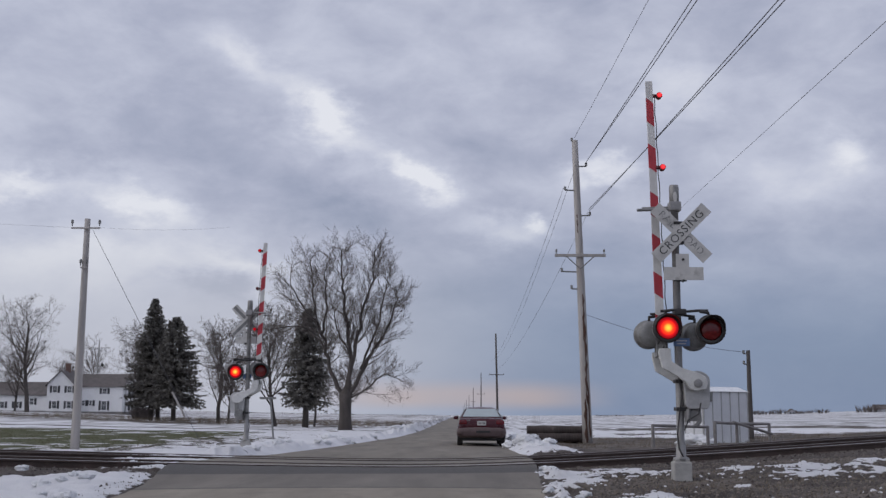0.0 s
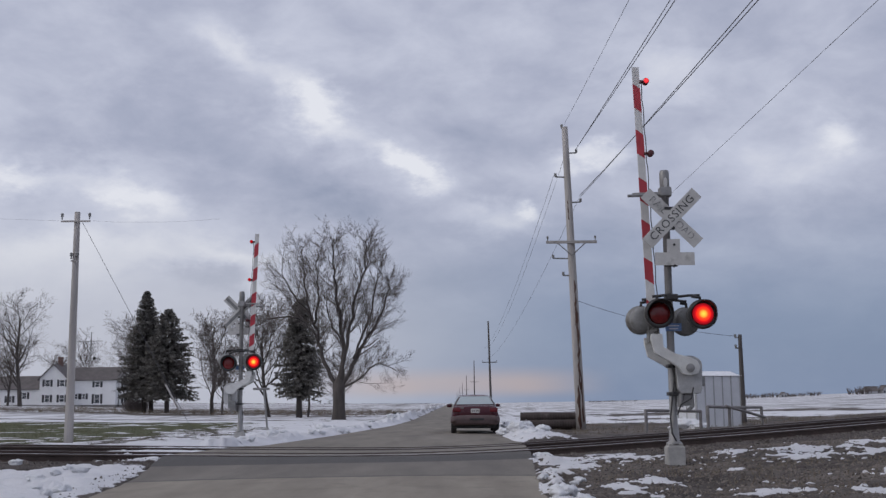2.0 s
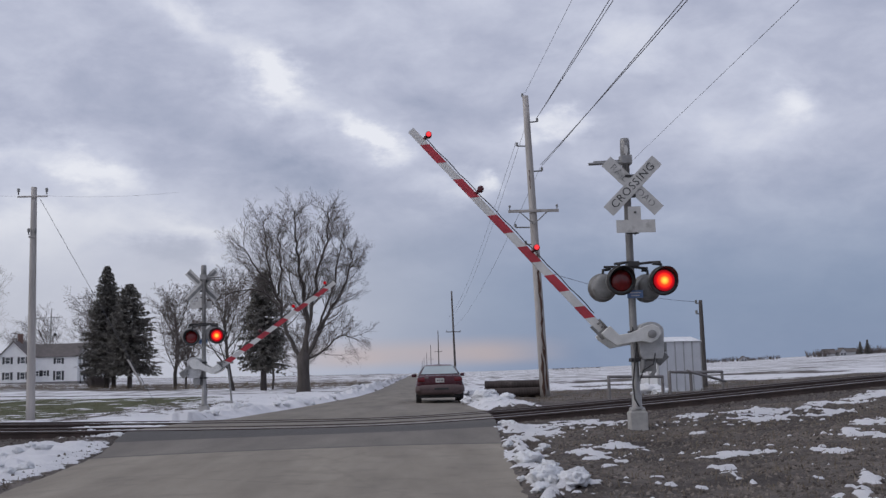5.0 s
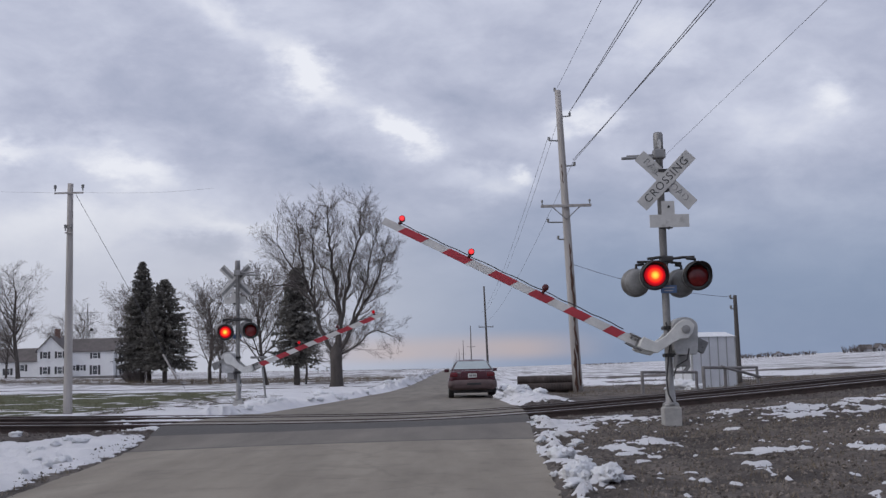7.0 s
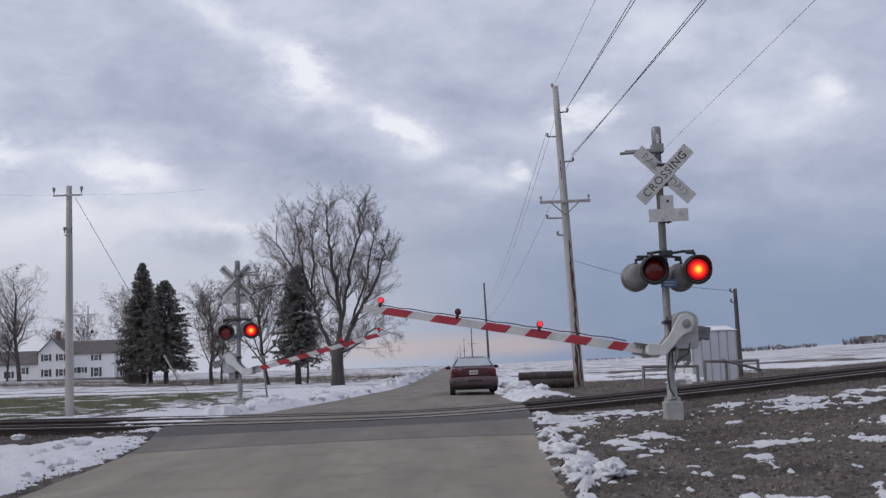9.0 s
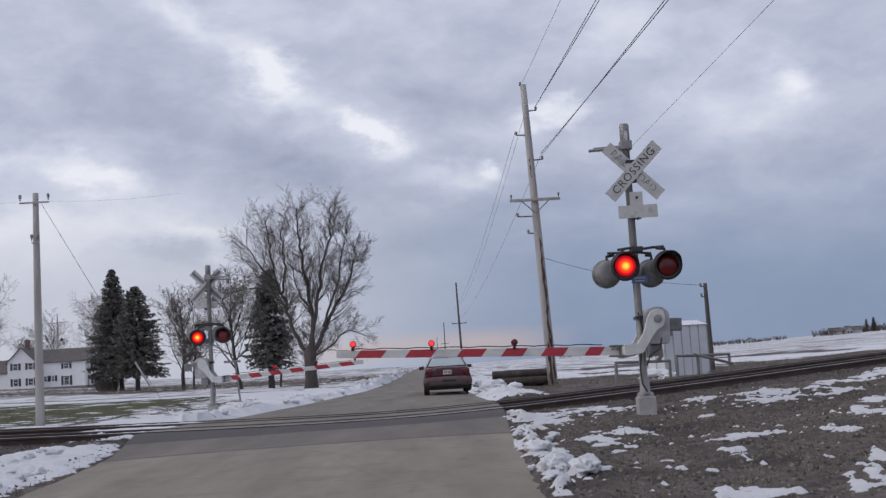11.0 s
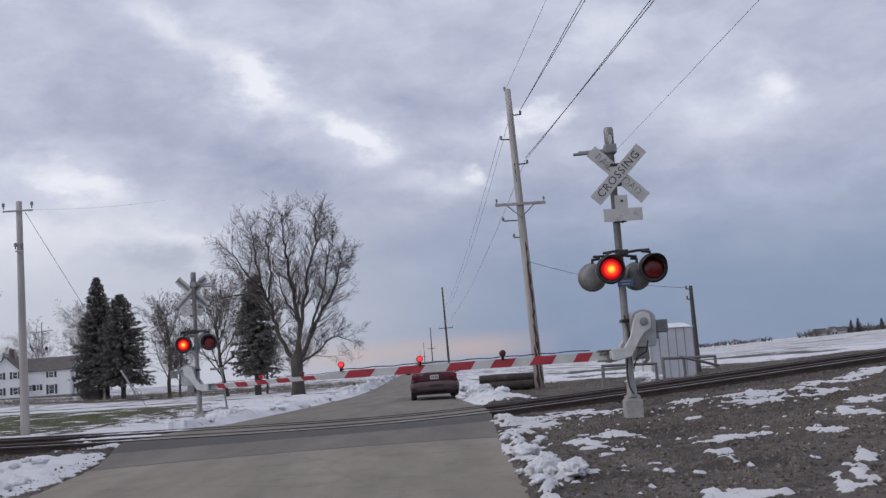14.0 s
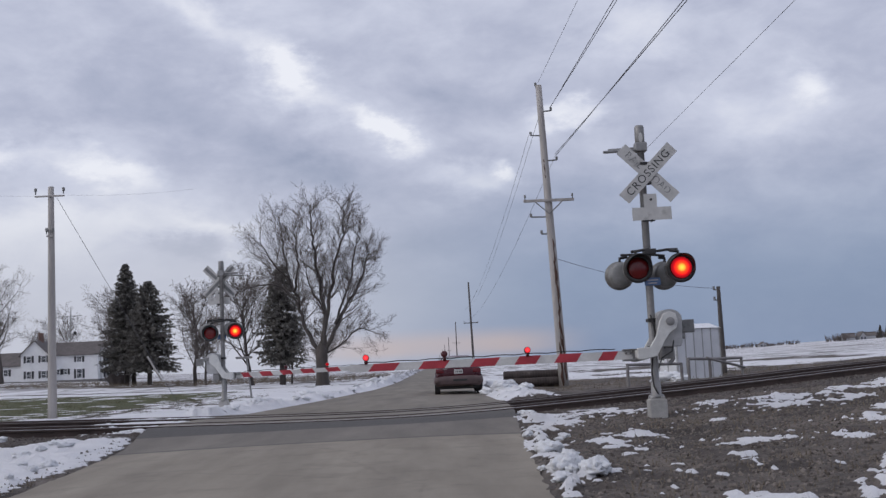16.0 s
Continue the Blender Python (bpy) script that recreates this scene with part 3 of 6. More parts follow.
def make_road():
    ys = np.concatenate([np.arange(-20, 6, 1.0), np.arange(6, 60, 0.15), np.arange(60, 400, 4), np.geomspace(400, 4000, 30)])
    cross = np.linspace(0, 1, 25)
    left, right = road_edges(ys)
    jag = 0.10 * (fbm(ys * 1.7, ys * 0, 71) - 0.5) * (ys < 60)
    jag2 = 0.10 * (fbm(ys * 1.7, ys * 0, 72) - 0.5) * (ys < 60)
    gx = (left + jag)[:, None] * (1 - cross) + (right + jag2)[:, None] * cross
    gy = np.repeat(ys[:, None], len(cross), 1)
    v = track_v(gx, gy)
    bed = step(v, 3.5, 0.2) * step(v, -9, -6)
    z = (rail_z(gx, -v) - 0.014) * bed + 0.03 * (1 - bed) * (1 - (2 * cross[None] - 1) ** 2) + 0.012 * (fbm(gx * 0.5, gy * 0.3, 73) - 0.5)
    # rails lie in grooves
    for k in RAILS:
        z = z - 0.05 * (np.abs(v + k) < 0.07)
    nx, ny = len(cross), len(ys)
    co = np.stack([gx, gy, z], -1).reshape(-1, 3)
    i = (np.arange(ny - 1)[:, None] * nx + np.arange(nx - 1)[None]).ravel()
    quads = np.stack([i, i + 1, i + nx + 1, i + nx], 1)
    me = bpy.data.meshes.new("road")
    me.from_pydata(co.tolist(), [], quads.tolist())
    me.shade_smooth()
    me.materials.append(road_material())
    tagged(new("road", me), "narrow worn asphalt country road over the rails", "road", kind="structure")


RAILS = (0.0, 1.5, 4.2, 5.7)
TAR = [(0.10, 1.9, 0.80), (-0.10, 0.02, 0.45), (-1.60, -1.44, 0.35), (-4.40, -3.70, 0.62), (-5.85, -5.62, 0.3)]
make_road()


def rail_point(u, k):
    """A point on the rail k metres behind the first, at u along x."""
    return Vector((u, TRACK_Y + SLOPE * u + k / COS, float(rail_z(u, k))))


def make_tracks():
    us = [-90, -60, -40, -30, -24] + [x * 1.0 for x in range(-20, 24)] + [28, 36, 50, 70, 100, 150]
    for a in (0, 2):
        tr = thing("railway_track", "rusty railway track with worn shiny rail heads on dark ballast", "railway track", Matrix(), "tracks over the road", "structure")
        for k in RAILS[a:a + 2]:
            bm = bmesh.new()
            prof = [(-0.07, -0.165), (0.07, -0.165), (0.07, -0.15), (0.012, -0.13), (0.012, -0.045), (0.036, -0.035), (0.036, -0.003), (-0.036, -0.003), (-0.036, -0.035), (-0.012, -0.045), (-0.012, -0.13), (-0.07, -0.15)]
            nrm = Vector((SLOPE, -1, 0)).normalized()
            rings = [[bm.verts.new(rail_point(u, k) + nrm * p + Vector((0, 0, q))) for p, q in prof] for u in us]
            for r0, r1 in zip(rings, rings[1:]):
                for j in range(len(prof)):
                    bm.faces.new((r0[j], r0[(j + 1) % 12], r1[(j + 1) % 12], r1[j]))
            rail = part("rail", bm, M["rail_side"], tr)
            bm = bmesh.new()
            rings = [[bm.verts.new(rail_point(u, k) + nrm * p + Vector((0, 0, q))) for p, q in ((-0.034, -0.002), (0.034, -0.002), (0.030, 0.004), (-0.030, 0.004))] for u in us]
            for r0, r1 in zip(rings, rings[1:]):
                for j in range(4):
                    bm.faces.new((r0[j], r0[(j + 1) % 4], r1[(j + 1) % 4], r1[j]))
            part("rail_head", bm, M["rail_top"] if k == 0 else M["rail_dull_shaded"], rail, "polished rail head")
        bm = bmesh.new()
        box(bm, (0, 0, -0.09), (0.23, 2.6, 0.16))
        tie = mesh_of("tie", bm, M["tie"])
        kc = (RAILS[a] + RAILS[a + 1]) / 2
        for j in range(-60, 70):
            u = j * 0.55
            if -5.5 < u < 2.2:
                continue
            p = rail_point(u, kc)
            ob = new("tie", tie)
            ob.parent, ob.matrix_basis = tr, pose(p.x, p.y, p.z - 0.135, 0, 0, math.degrees(math.atan(SLOPE)))


make_tracks()


# ---- crossing signals ----
def facing(x, y, z, turn=0):
    """Lamp axis: the form's own z points to -y (towards the road user)."""
    return Matrix.Translation((x, y, z)) @ pose(0, 0, 0, 0, 0, turn) @ pose(0, 0, 0, 90)


def make_lamp(sig, x, y, z, back):
    turn = 180 if back else 0
    m = facing(x, y, z, turn)
    bm = bmesh.new()
    lathe(bm, [(0.10, -0.34), (0.17, -0.335), (0.205, -0.31), (0.215, -0.26), (0.215, -0.06), (0.245, -0.05), (0.250, -0.03), (0.250, 0.0), (0.20, 0.003)], m, 28)
    lamp = part("lamp", bm, M["lamp_grey"], sig, "round grey flasher housing", True)
    bm = bmesh.new()
    n = 26
    r0, r1 = [], []
    for i in range(n + 1):
        a = math.radians(-25 + 230 * i / n)
        cut = 0.28 * (0.35 + 0.65 * max(0.0, math.sin(a)))
        for rr, out in ((0.222, r0), (0.214, r1)):
            c, s = math.cos(a) * rr, math.sin(a) * rr
            out.append((bm.verts.new(m @ Vector((c, s, 0.0))), bm.verts.new(m @ Vector((c, s, cut)))))
    for i in range(n):
        for r in (r0, r1):
            bm.faces.new((r[i][0], r[i + 1][0], r[i + 1][1], r[i][1]))
        bm.faces.new((r0[i][1], r0[i + 1][1], r1[i + 1][1], r1[i][1]))
    part("visor", bm, M["black_metal"], lamp, "black hood", True)
    bm = bmesh.new()
    lathe(bm, [(0.248, 0.004), (0.250, 0.012), (0.19, 0.016), (0.185, 0.008)], m, 28)
    part("background_ring", bm, M["black_metal"], lamp, "black background disc", True)
    bm = bmesh.new()
    lathe(bm, [(0.186, 0.010), (0.16, 0.030), (0.10, 0.046), (0.03, 0.052)], m, 24)
    part("lens", bm, M["red_dark"], lamp, "unlit dark red lens", True)
    bm = bmesh.new()
    sgn = -1 if back else 1
    tube(bm, [(x, y + sgn * 0.15, z + 0.2), (x, y + sgn * 0.15, z + 0.29), (x * 0.7, y + sgn * 0.12, z + 0.31)], 0.028)
    part("hanger", bm, M["black_metal"], lamp)
    return lamp


LIT = [(0.0, (1.0, 0.72, 0.18)), (0.28, (1.0, 0.46, 0.05)), (0.52, (1.0, 0.06, 0.015)), (0.8, (0.52, 0.006, 0.010)), (1.0, (0.20, 0.004, 0.008))]
M["lit"] = glow_material("lit_red_lens", LIT, 1.7)
M["lit_small"] = glow_material("lit_gate_lamp", [(0.0, (1.0, 0.45, 0.36)), (0.13, (1.0, 0.07, 0.08)), (0.34, (0.62, 0.012, 0.025)), (1.0, (0.35, 0.005, 0.01))], 1.3)
PIVOT = (0.24, -0.30, 1.62)
LAMP_FRONT = ((-0.23, -0.30, 2.53), (0.49, -0.30, 2.51))
LAMP_BACK = ((-0.45, 0.30, 2.46), (0.32, 0.30, 2.43))
BOOM_LAMPS = (5.10, 3.78, 2.38)
BOOM_DROP = 0.51
FAR_REACH = 0.90     # the far boom is shorter


def make_signal(at, top=5.02, buck=4.17, plate_z=3.47, reach=1.0):
    sig = thing("crossing_signal", "railroad crossing signal mast with crossbuck, red flashers and gate", "crossing signal", at, "crossing signals")
    bm = bmesh.new()
    box(bm, (0, 0, 0.09), (0.30, 0.30, 0.50), bevel=0.03)
    box(bm, (0, 0, 0.36), (0.24, 0.24, 0.05), bevel=0.012)
    part("concrete_base", bm, M["concrete"], sig, "light concrete footing block")
    bm = bmesh.new()
    lathe(bm, [(0.13, 0.36), (0.13, 0.40), (0.085, 0.42), (0.082, 0.62), (0.064, 0.66), (0.064, top - 0.40), (0.083, top - 0.39), (0.083, top - 0.04), (0.07, top)], Matrix(), 20)
    part("mast", bm, M["galvanised"], sig, "grey steel mast", True)
    bm = bmesh.new()
    lathe(bm, [(0.034, -0.004), (0.034, 0.004)], Matrix.Translation((0.0, -0.088, top - 0.22)) @ pose(0, 0, 0, 90) @ Matrix.Diagonal((1, 2.6, 1, 1)), 16)
    part("cap_slot", bm, M["sign_white"], sig, "pale oval opening")
    bm = bmesh.new()
    tube(bm, [(0.05, -0.02, top - 0.42), (-0.66, -0.12, top - 0.46)], 0.026)
    tube(bm, [(0.05, 0.05, top - 0.38), (-0.54, 0.10, top - 0.39)], 0.026)
    box(bm, (0.0, 0, top - 0.38), (0.20, 0.22, 0.16), bevel=0.02)
    part("top_bracket", bm, M["galvanised"], sig)
    # crossbuck
    for word, lean, y, mat in (("RAIL   ROAD", 45, -0.115, "letter_worn"), ("CROSSING", -45, -0.135, "letter")):
        m = Matrix.Translation((0.08, y, buck)) @ pose(0, 0, 0, 0, lean, 0)
        bm = bmesh.new()
        box(bm, (0, 0, 0), (1.24, 0.012, 0.23), m, 0.004)
        blade = part("crossbuck_blade", bm, M["sign_white"], sig, "faded white blade with black lettering")
        text_part("lettering", word, 0.195 if "C" in word[:1] else 0.175, M[mat], blade, m @ Matrix.Translation((0, -0.008, 0)) @ pose(0, 0, 0, 90), 1.12 if "C" in word[:1] else 1.0)
        bm = bmesh.new()
        box(bm, (0, 0.0095, 0), (1.22, 0.005, 0.09), m)
        part("back_strip", bm, M["lamp_grey"], blade)
    for z in (buck - 0.17, buck + 0.17):
        bm = bmesh.new()
        box(bm, (0.04, -0.08, z), (0.17, 0.12, 0.05), bevel=0.01)
        part("sign_clamp", bm, M["black_metal"], sig)
    bm = bmesh.new()
    m = Matrix.Translation((0.11, -0.11, plate_z))
    prism(bm, [(-0.34, -0.11), (0.33, -0.11), (0.33, 0.11), (0.09, 0.11), (0.09, 0.34), (-0.13, 0.34), (-0.13, 0.11), (-0.34, 0.11)], 0.012, m)
    plate = part("track_plate", bm, M["sign_white"], sig, "blank faded inverted-T plate")
    for z in (0.24, -0.12):
        bm = bmesh.new()
        tube(bm, [(0.10, -0.13, plate_z + z), (0.10, -0.04, plate_z + z)], 0.022)
        part("bolt", bm, M["black_metal"], plate)
    bm = bmesh.new()
    box(bm, (0.05, -0.06, plate_z - 0.105), (0.22, 0.08, 0.04), bevel=0.006)
    part("clamp", bm, M["black_metal"], plate)
    # flashers
    bm = bmesh.new()
    tube(bm, [(-0.30, -0.10, 2.83), (0, -0.12, 2.86), (0.10, -0.12, 2.82), (0.30, -0.12, 2.84), (0.49, -0.14, 2.84)], 0.023)
    tube(bm, [(-0.44, 0.10, 2.80), (0, 0.12, 2.80), (0.32, 0.12, 2.76)], 0.022)
    box(bm, (0.03, -0.03, 2.82), (0.20, 0.24, 0.10), bevel=0.02)
    part("crossarm", bm, M["black_metal"], sig)
    for x, y, z in LAMP_FRONT:
        make_lamp(sig, x, y, z, False)
    for x, y, z in LAMP_BACK:
        make_lamp(sig, x, y, z, True)
    for pair, turn in ((LAMP_FRONT, 0), (LAMP_BACK, 180)):
        bm = bmesh.new()
        lathe(bm, [(0.178, 0.0), (0.15, 0.018), (0.10, 0.032), (0.03, 0.040)], pose(0, 0, 0, 90), 24)
        x, y, z = pair[0]
        part("lit_lens", bm, M["lit"], sig, "glowing red flasher lens", True, pose(x, y - 0.034 * (-1 if turn else 1), z, 0, 0, turn))
    bm = bmesh.new()
    box(bm, (0.04, -0.09, 2.31), (0.27, 0.012, 0.13), bevel=0.004)
    tag = part("notice_plate", bm, M["blue_notice"], sig, "small blue notice plate")
    bm = bmesh.new()
    for k, w in enumerate((0.19, 0.15)):
        box(bm, (0.04, -0.0985, 2.335 - 0.05 * k), (w, 0.003, 0.02))
    part("notice_line", bm, M["sign_white"], tag)
    # gate mechanism
    bm = bmesh.new()
    pts = [(-0.13, -0.40), (0.19, -0.40), (0.22, -0.32), (0.22, 0.08)] + [(0.02 + 0.22 * math.cos(math.radians(a)), 0.06 + 0.17 * math.sin(math.radians(a))) for a in range(15, 166, 15)] + [(-0.20, 0.04), (-0.18, -0.32)]
    prism(bm, pts, 0.42, Matrix.Translation((0.24, 0.02, 1.60)))
    bmesh.ops.bevel(bm, geom=list(bm.edges), offset=0.012, segments=1, affect="EDGES")
    mech = part("gate_mechanism", bm, M["alu_paint"], sig, "pale grey gate drive casing, chipped and dirty")
    bm = bmesh.new()
    lathe(bm, [(0.07, 0), (0.07, 0.03), (0.03, 0.035)], facing(0.24, -0.34, 1.62), 16)
    part("pivot_hub", bm, M["galvanised"], mech, "round pivot boss")
    bm = bmesh.new()
    box(bm, (0.46, 0.10, 1.42), (0.06, 0.20, 0.30), bevel=0.01)
    part("junction_box", bm, M["lamp_grey"], mech)
    bm = bmesh.new()
    box(bm, (0.20, 0.02, 1.10), (0.20, 0.26, 0.20), bevel=0.02)
    tube(bm, [(0.30, -0.08, 1.22), (0.31, -0.08, 1.00), (0.24, -0.08, 0.92)], 0.035, 8)
    tube(bm, [(0.12, -0.10, 1.20), (0.10, -0.10, 0.98)], 0.05, 8)
    part("drive_linkage", bm, M["galvanised"], mech, "dirty steel linkage below the casing")
    bm = bmesh.new()
    for z in (1.20, 1.66):
        box(bm, (0.05, 0, z), (0.26, 0.24, 0.06), bevel=0.01)
    tube(bm, [(-0.04, -0.12, 1.75), (0.02, -0.14, 1.45), (-0.03, -0.12, 1.15), (-0.07, -0.10, 0.8), (-0.05, -0.09, 0.55), (0.02, -0.09, 0.42)], 0.014, 6)
    tube(bm, [(0.3, -0.24, 1.30), (0.25, -0.28, 1.12), (0.10, -0.16, 1.02), (0.05, -0.09, 0.85)], 0.012, 6)
    part("cable", bm, M["black_metal"], sig)
    # boom: its own space has the pivot at the origin and the boom along -x
    bm = bmesh.new()
    s_curve = [(0.10, 0.13), (0.13, 0.0), (0.10, -0.12), (-0.02, -0.20), (-0.12, -0.34), (-0.26, -0.57), (-0.50, -0.62), (-0.58, -0.61), (-0.58, -0.42), (-0.36, -0.41), (-0.25, -0.24), (-0.17, 0.02), (-0.11, 0.13), (0.0, 0.17)]
    for y in (0.0, 0.62):
        prism(bm, s_curve, 0.07, Matrix.Translation((0, y, 0)))
    box(bm, (-0.53, 0.31, -BOOM_DROP), (0.09, 0.60, 0.14))
    bmesh.ops.bevel(bm, geom=list(bm.edges), offset=0.010, segments=1, affect="EDGES")
    arm = part("gate_arm", bm, M["white_paint"], sig, "white curved gate arm bracket", at=pose(*PIVOT))
    bm = bmesh.new()
    for y in (0.52, 0.58):
        box(bm, (0.24, y, 0.05), (0.46, 0.02, 0.10), pose(0, 0, 0, 0, 8, 0), 0.006)
    box(bm, (0.42, 0.55, -0.05), (0.22, 0.11, 0.22), bevel=0.02)
    for q in (-0.05, 0.06):
        tube(bm, [(0.42 + q, 0.48, -0.05), (0.42 + q, 0.62, -0.05)], 0.026, 8)
    part("counterweight", bm, M["lamp_grey"], arm, "grey slab counterweight")
    bm = bmesh.new()
    box(bm, (-0.62, 0.31, -BOOM_DROP + 0.085), (0.30, 0.17, 0.025), bevel=0.006)
    box(bm, (-0.62, 0.31, -BOOM_DROP - 0.085), (0.30, 0.17, 0.025), bevel=0.006)
    box(bm, (-0.56, 0.31, -BOOM_DROP), (0.10, 0.12, 0.15), bevel=0.01)
    for q in (-0.72, -0.64):
        tube(bm, [(q, 0.21, -BOOM_DROP + 0.03), (q, 0.41, -BOOM_DROP + 0.03)], 0.018, 6)
    part("boom_clamp", bm, M["lamp_grey"], arm, "dirty steel clamp")
    bm = bmesh.new()
    h0, h1, x0, x1 = 0.072, 0.060, -0.60, -5.38 * reach
    prism(bm, [(x0, -BOOM_DROP - h0), (x1, -BOOM_DROP - h1), (x1, -BOOM_DROP + h1), (x0, -BOOM_DROP + h0)], 0.032, Matrix.Translation((0, 0.31, 0)))
    boom = part("boom", bm, M["gate_white"], arm, "white boom with slanted red stripes")
    for mid, wide in ((1.02, 0.26), (1.70, 0.38), (2.38, 0.36), (3.10, 0.42), (3.96, 0.44), (4.80, 0.44)):
        a, b = reach * (mid - wide / 2 - 0.05), reach * (mid + wide / 2 - 0.05)
        lean = 0.10

        def h(s):
            return (h0 + (h1 - h0) * (s - 0.85) / 4.63) + 0.0015
        bm = bmesh.new()
        prism(bm, [(-a - lean, -BOOM_DROP - h(a)), (-b - lean, -BOOM_DROP - h(b)), (-b, -BOOM_DROP + h(b)), (-a, -BOOM_DROP + h(a))], 0.038, Matrix.Translation((0, 0.31, 0)))
        part("stripe", bm, M["gate_red"], boom, "red stripe")
    for s in BOOM_LAMPS:
        m = Matrix.Translation((-s * reach, 0.29, -BOOM_DROP + 0.165))
        bm = bmesh.new()
        lathe(bm, [(0.03, -0.09), (0.045, -0.07), (0.054, -0.05), (0.056, 0.05), (0.04, 0.06)], m @ pose(0, 0, 0, 90), 16)
        box(bm, (0, 0.0, -0.075), (0.05, 0.06, 0.07), m)
        part("gate_lamp", bm, M["gate_lamp"], boom, "small red boom lamp", True)
    for s in (BOOM_LAMPS[0], BOOM_LAMPS[1]):
        bm = bmesh.new()
        lathe(bm, [(0.02, -0.175), (0.035, -0.165), (0.046, -0.145), (0.02, -0.14), (0.02, -0.01), (0.046, 0.0), (0.036, 0.02), (0.016, 0.026)], pose(0, 0, 0, 90), 16)
        part("lit_boom_lamp", bm, M["lit_small"], boom, "glowing red boom lamp", True, pose(-s * reach, 0.222, -BOOM_DROP + 0.165))
    bm = bmesh.new()
    pts = [(-0.9, 0.30, -BOOM_DROP + 0.11)]
    for i in range(24):
        s = reach * (0.95 + i * 0.182)
        pts.append((-s, 0.30, -BOOM_DROP + 0.105 - 0.03 * (s - 0.9) / 4.5 + 0.018 * math.sin(i * 2.1) ** 2))
    tube(bm, pts, 0.009, 5)
    part("lamp_cable", bm, M["black_metal"], boom)
    return sig


near_signal = make_signal(pose(3.72, 18.2, 0.02))
far_signal = make_signal(pose(-6.42, 33.0, -0.07, 0, 0, 180), 4.64, 4.02, 3.42, FAR_REACH)
bm = bmesh.new()
tube(bm, [(-5.55, 33.0, 0.0), (-5.72, 33.1, 1.55)], 0.03)
box(bm, (-5.80, 33.1, 1.58), (0.5, 0.1, 0.07), bevel=0.01)
stay = part("support_post", bm, M["galvanised"])
tagged(stay, "thin leaning grey steel rest post in the snow", "post")


# ---- utility poles and wires ----
def make_pole(x, y, z, top, r, mat, label, lean=0.0, arms=(), group="", lean_y=0.0):
    p = thing("utility_pole", label, "utility pole", pose(x, y, z - 0.1), group)
    bm = bmesh.new()
    n = 9
    pts = [(lean * (i / n) * top, lean_y * i / n * top, top * i / n) for i in range(n + 1)]
    tube(bm, pts, [r * (1 - 0.38 * i / n) for i in range(n + 1)], 12)
    part("pole", bm, mat, p, smooth=True)
    for z0, half, braced in arms:
        c = Vector((lean * z0, lean_y * z0, z0))
        bm = bmesh.new()
        thick = 0.11 if half > 0.6 else 0.05
        box(bm, c + Vector((0, -r * 0.9, 0)), (2 * half, thick * 0.9, thick), bevel=0.01)
        arm = part("crossarm", bm, mat, p)
        if braced:
            for s in (-1, 1):
                bm = bmesh.new()
                tube(bm, [c + Vector((0, -r, -0.55)), c + Vector((s * half * 0.55, -r, -0.04))], 0.022, 6)
                part("brace", bm, M["galvanised"], arm)
        for s in (-1, 1):
            bm = bmesh.new()
            lathe(bm, [(0.02, 0), (0.02, 0.08), (0.05, 0.09), (0.035, 0.13), (0.05, 0.15), (0.03, 0.19)], Matrix.Translation(c + Vector((s * half * 0.94, -r * 0.9, 0.06))), 10)
            part("insulator", bm, M["lamp_grey"], arm)
    return p


P1 = (5.14, 43.0)
LEAN = -0.029
pole1 = make_pole(P1[0], P1[1], 0.03, 12.35, 0.20, M["wood_pole"], "tall weathered wooden utility pole with one braced crossarm", LEAN, [(7.55, 1.02, True)], "roadside poles")


def bracket(p, z, reach, lean):
    bm = bmesh.new()
    x = lean * z
    tube(bm, [(x, 0, z), (x + reach, 0, z + 0.02), (x + reach, 0, z + 0.12)], 0.03, 6)
    tube(bm, [(x + reach, 0, z + 0.02), (x + reach, 0, z + 0.16)], 0.05, 8)
    part("bracket", bm, M["lamp_grey"], p)


for z, reach in ((11.25, 0.42), (10.25, -0.48), (9.2, 0.48), (6.9, -0.75), (6.2, -0.38), (12.3, -0.12)):
    bracket(pole1, z, reach, LEAN)
for z0, z1, a, w in ((4.6, 6.1, 0.25, 0.045), (2.9, 4.9, 0.35, 0.06), (3.9, 5.2, 0.05, 0.04), (1.6, 3.2, 0.15, 0.055), (0.0, 1.9, -0.25, 0.075), (0.2, 2.6, 0.5, 0.05), (8.4, 9.3, -0.4, 0.03)):
    bm = bmesh.new()
    rr = [0.180 - 0.0058 * (z0 + (z1 - z0) * i / 8) for i in range(9)]
    tube(bm, [(LEAN * (z0 + (z1 - z0) * i / 8) + rr[i] * math.sin(a + 0.10 * math.sin(i * 2.3)), -rr[i] * math.cos(a), z0 + (z1 - z0) * i / 8) for i in range(9)], [0.004] + [w * (0.75 + 0.25 * math.sin(i * 1.9 + z0)) for i in range(7)] + [0.004], 6)
    part("bark_scar", bm, M["scar"], pole1, "dark peeled strip of wood")
for i, (x, y, top) in enumerate(((5.45, 147, 12.2), (6.2, 285, 12.2), (6.4, 440, 12.2), (6.5, 610, 12.2), (6.6, 800, 12.2), (6.7, 1000, 12.2), (6.8, 1250, 12.2))):
    make_pole(x, y, 0.05, top, 0.17, M["wood_dark"], "dark wooden utility pole far along the road", -0.02 if i == 0 else 0, [(6.6, 1.0, False)], "roadside poles")
make_pole(-11.2, 31.8, 0.03, 6.97, 0.135, M["wood_pole"], "pale wooden utility pole beyond the rails", 0.0, [(6.67, 0.44, False), (5.47, 0.10, False)])
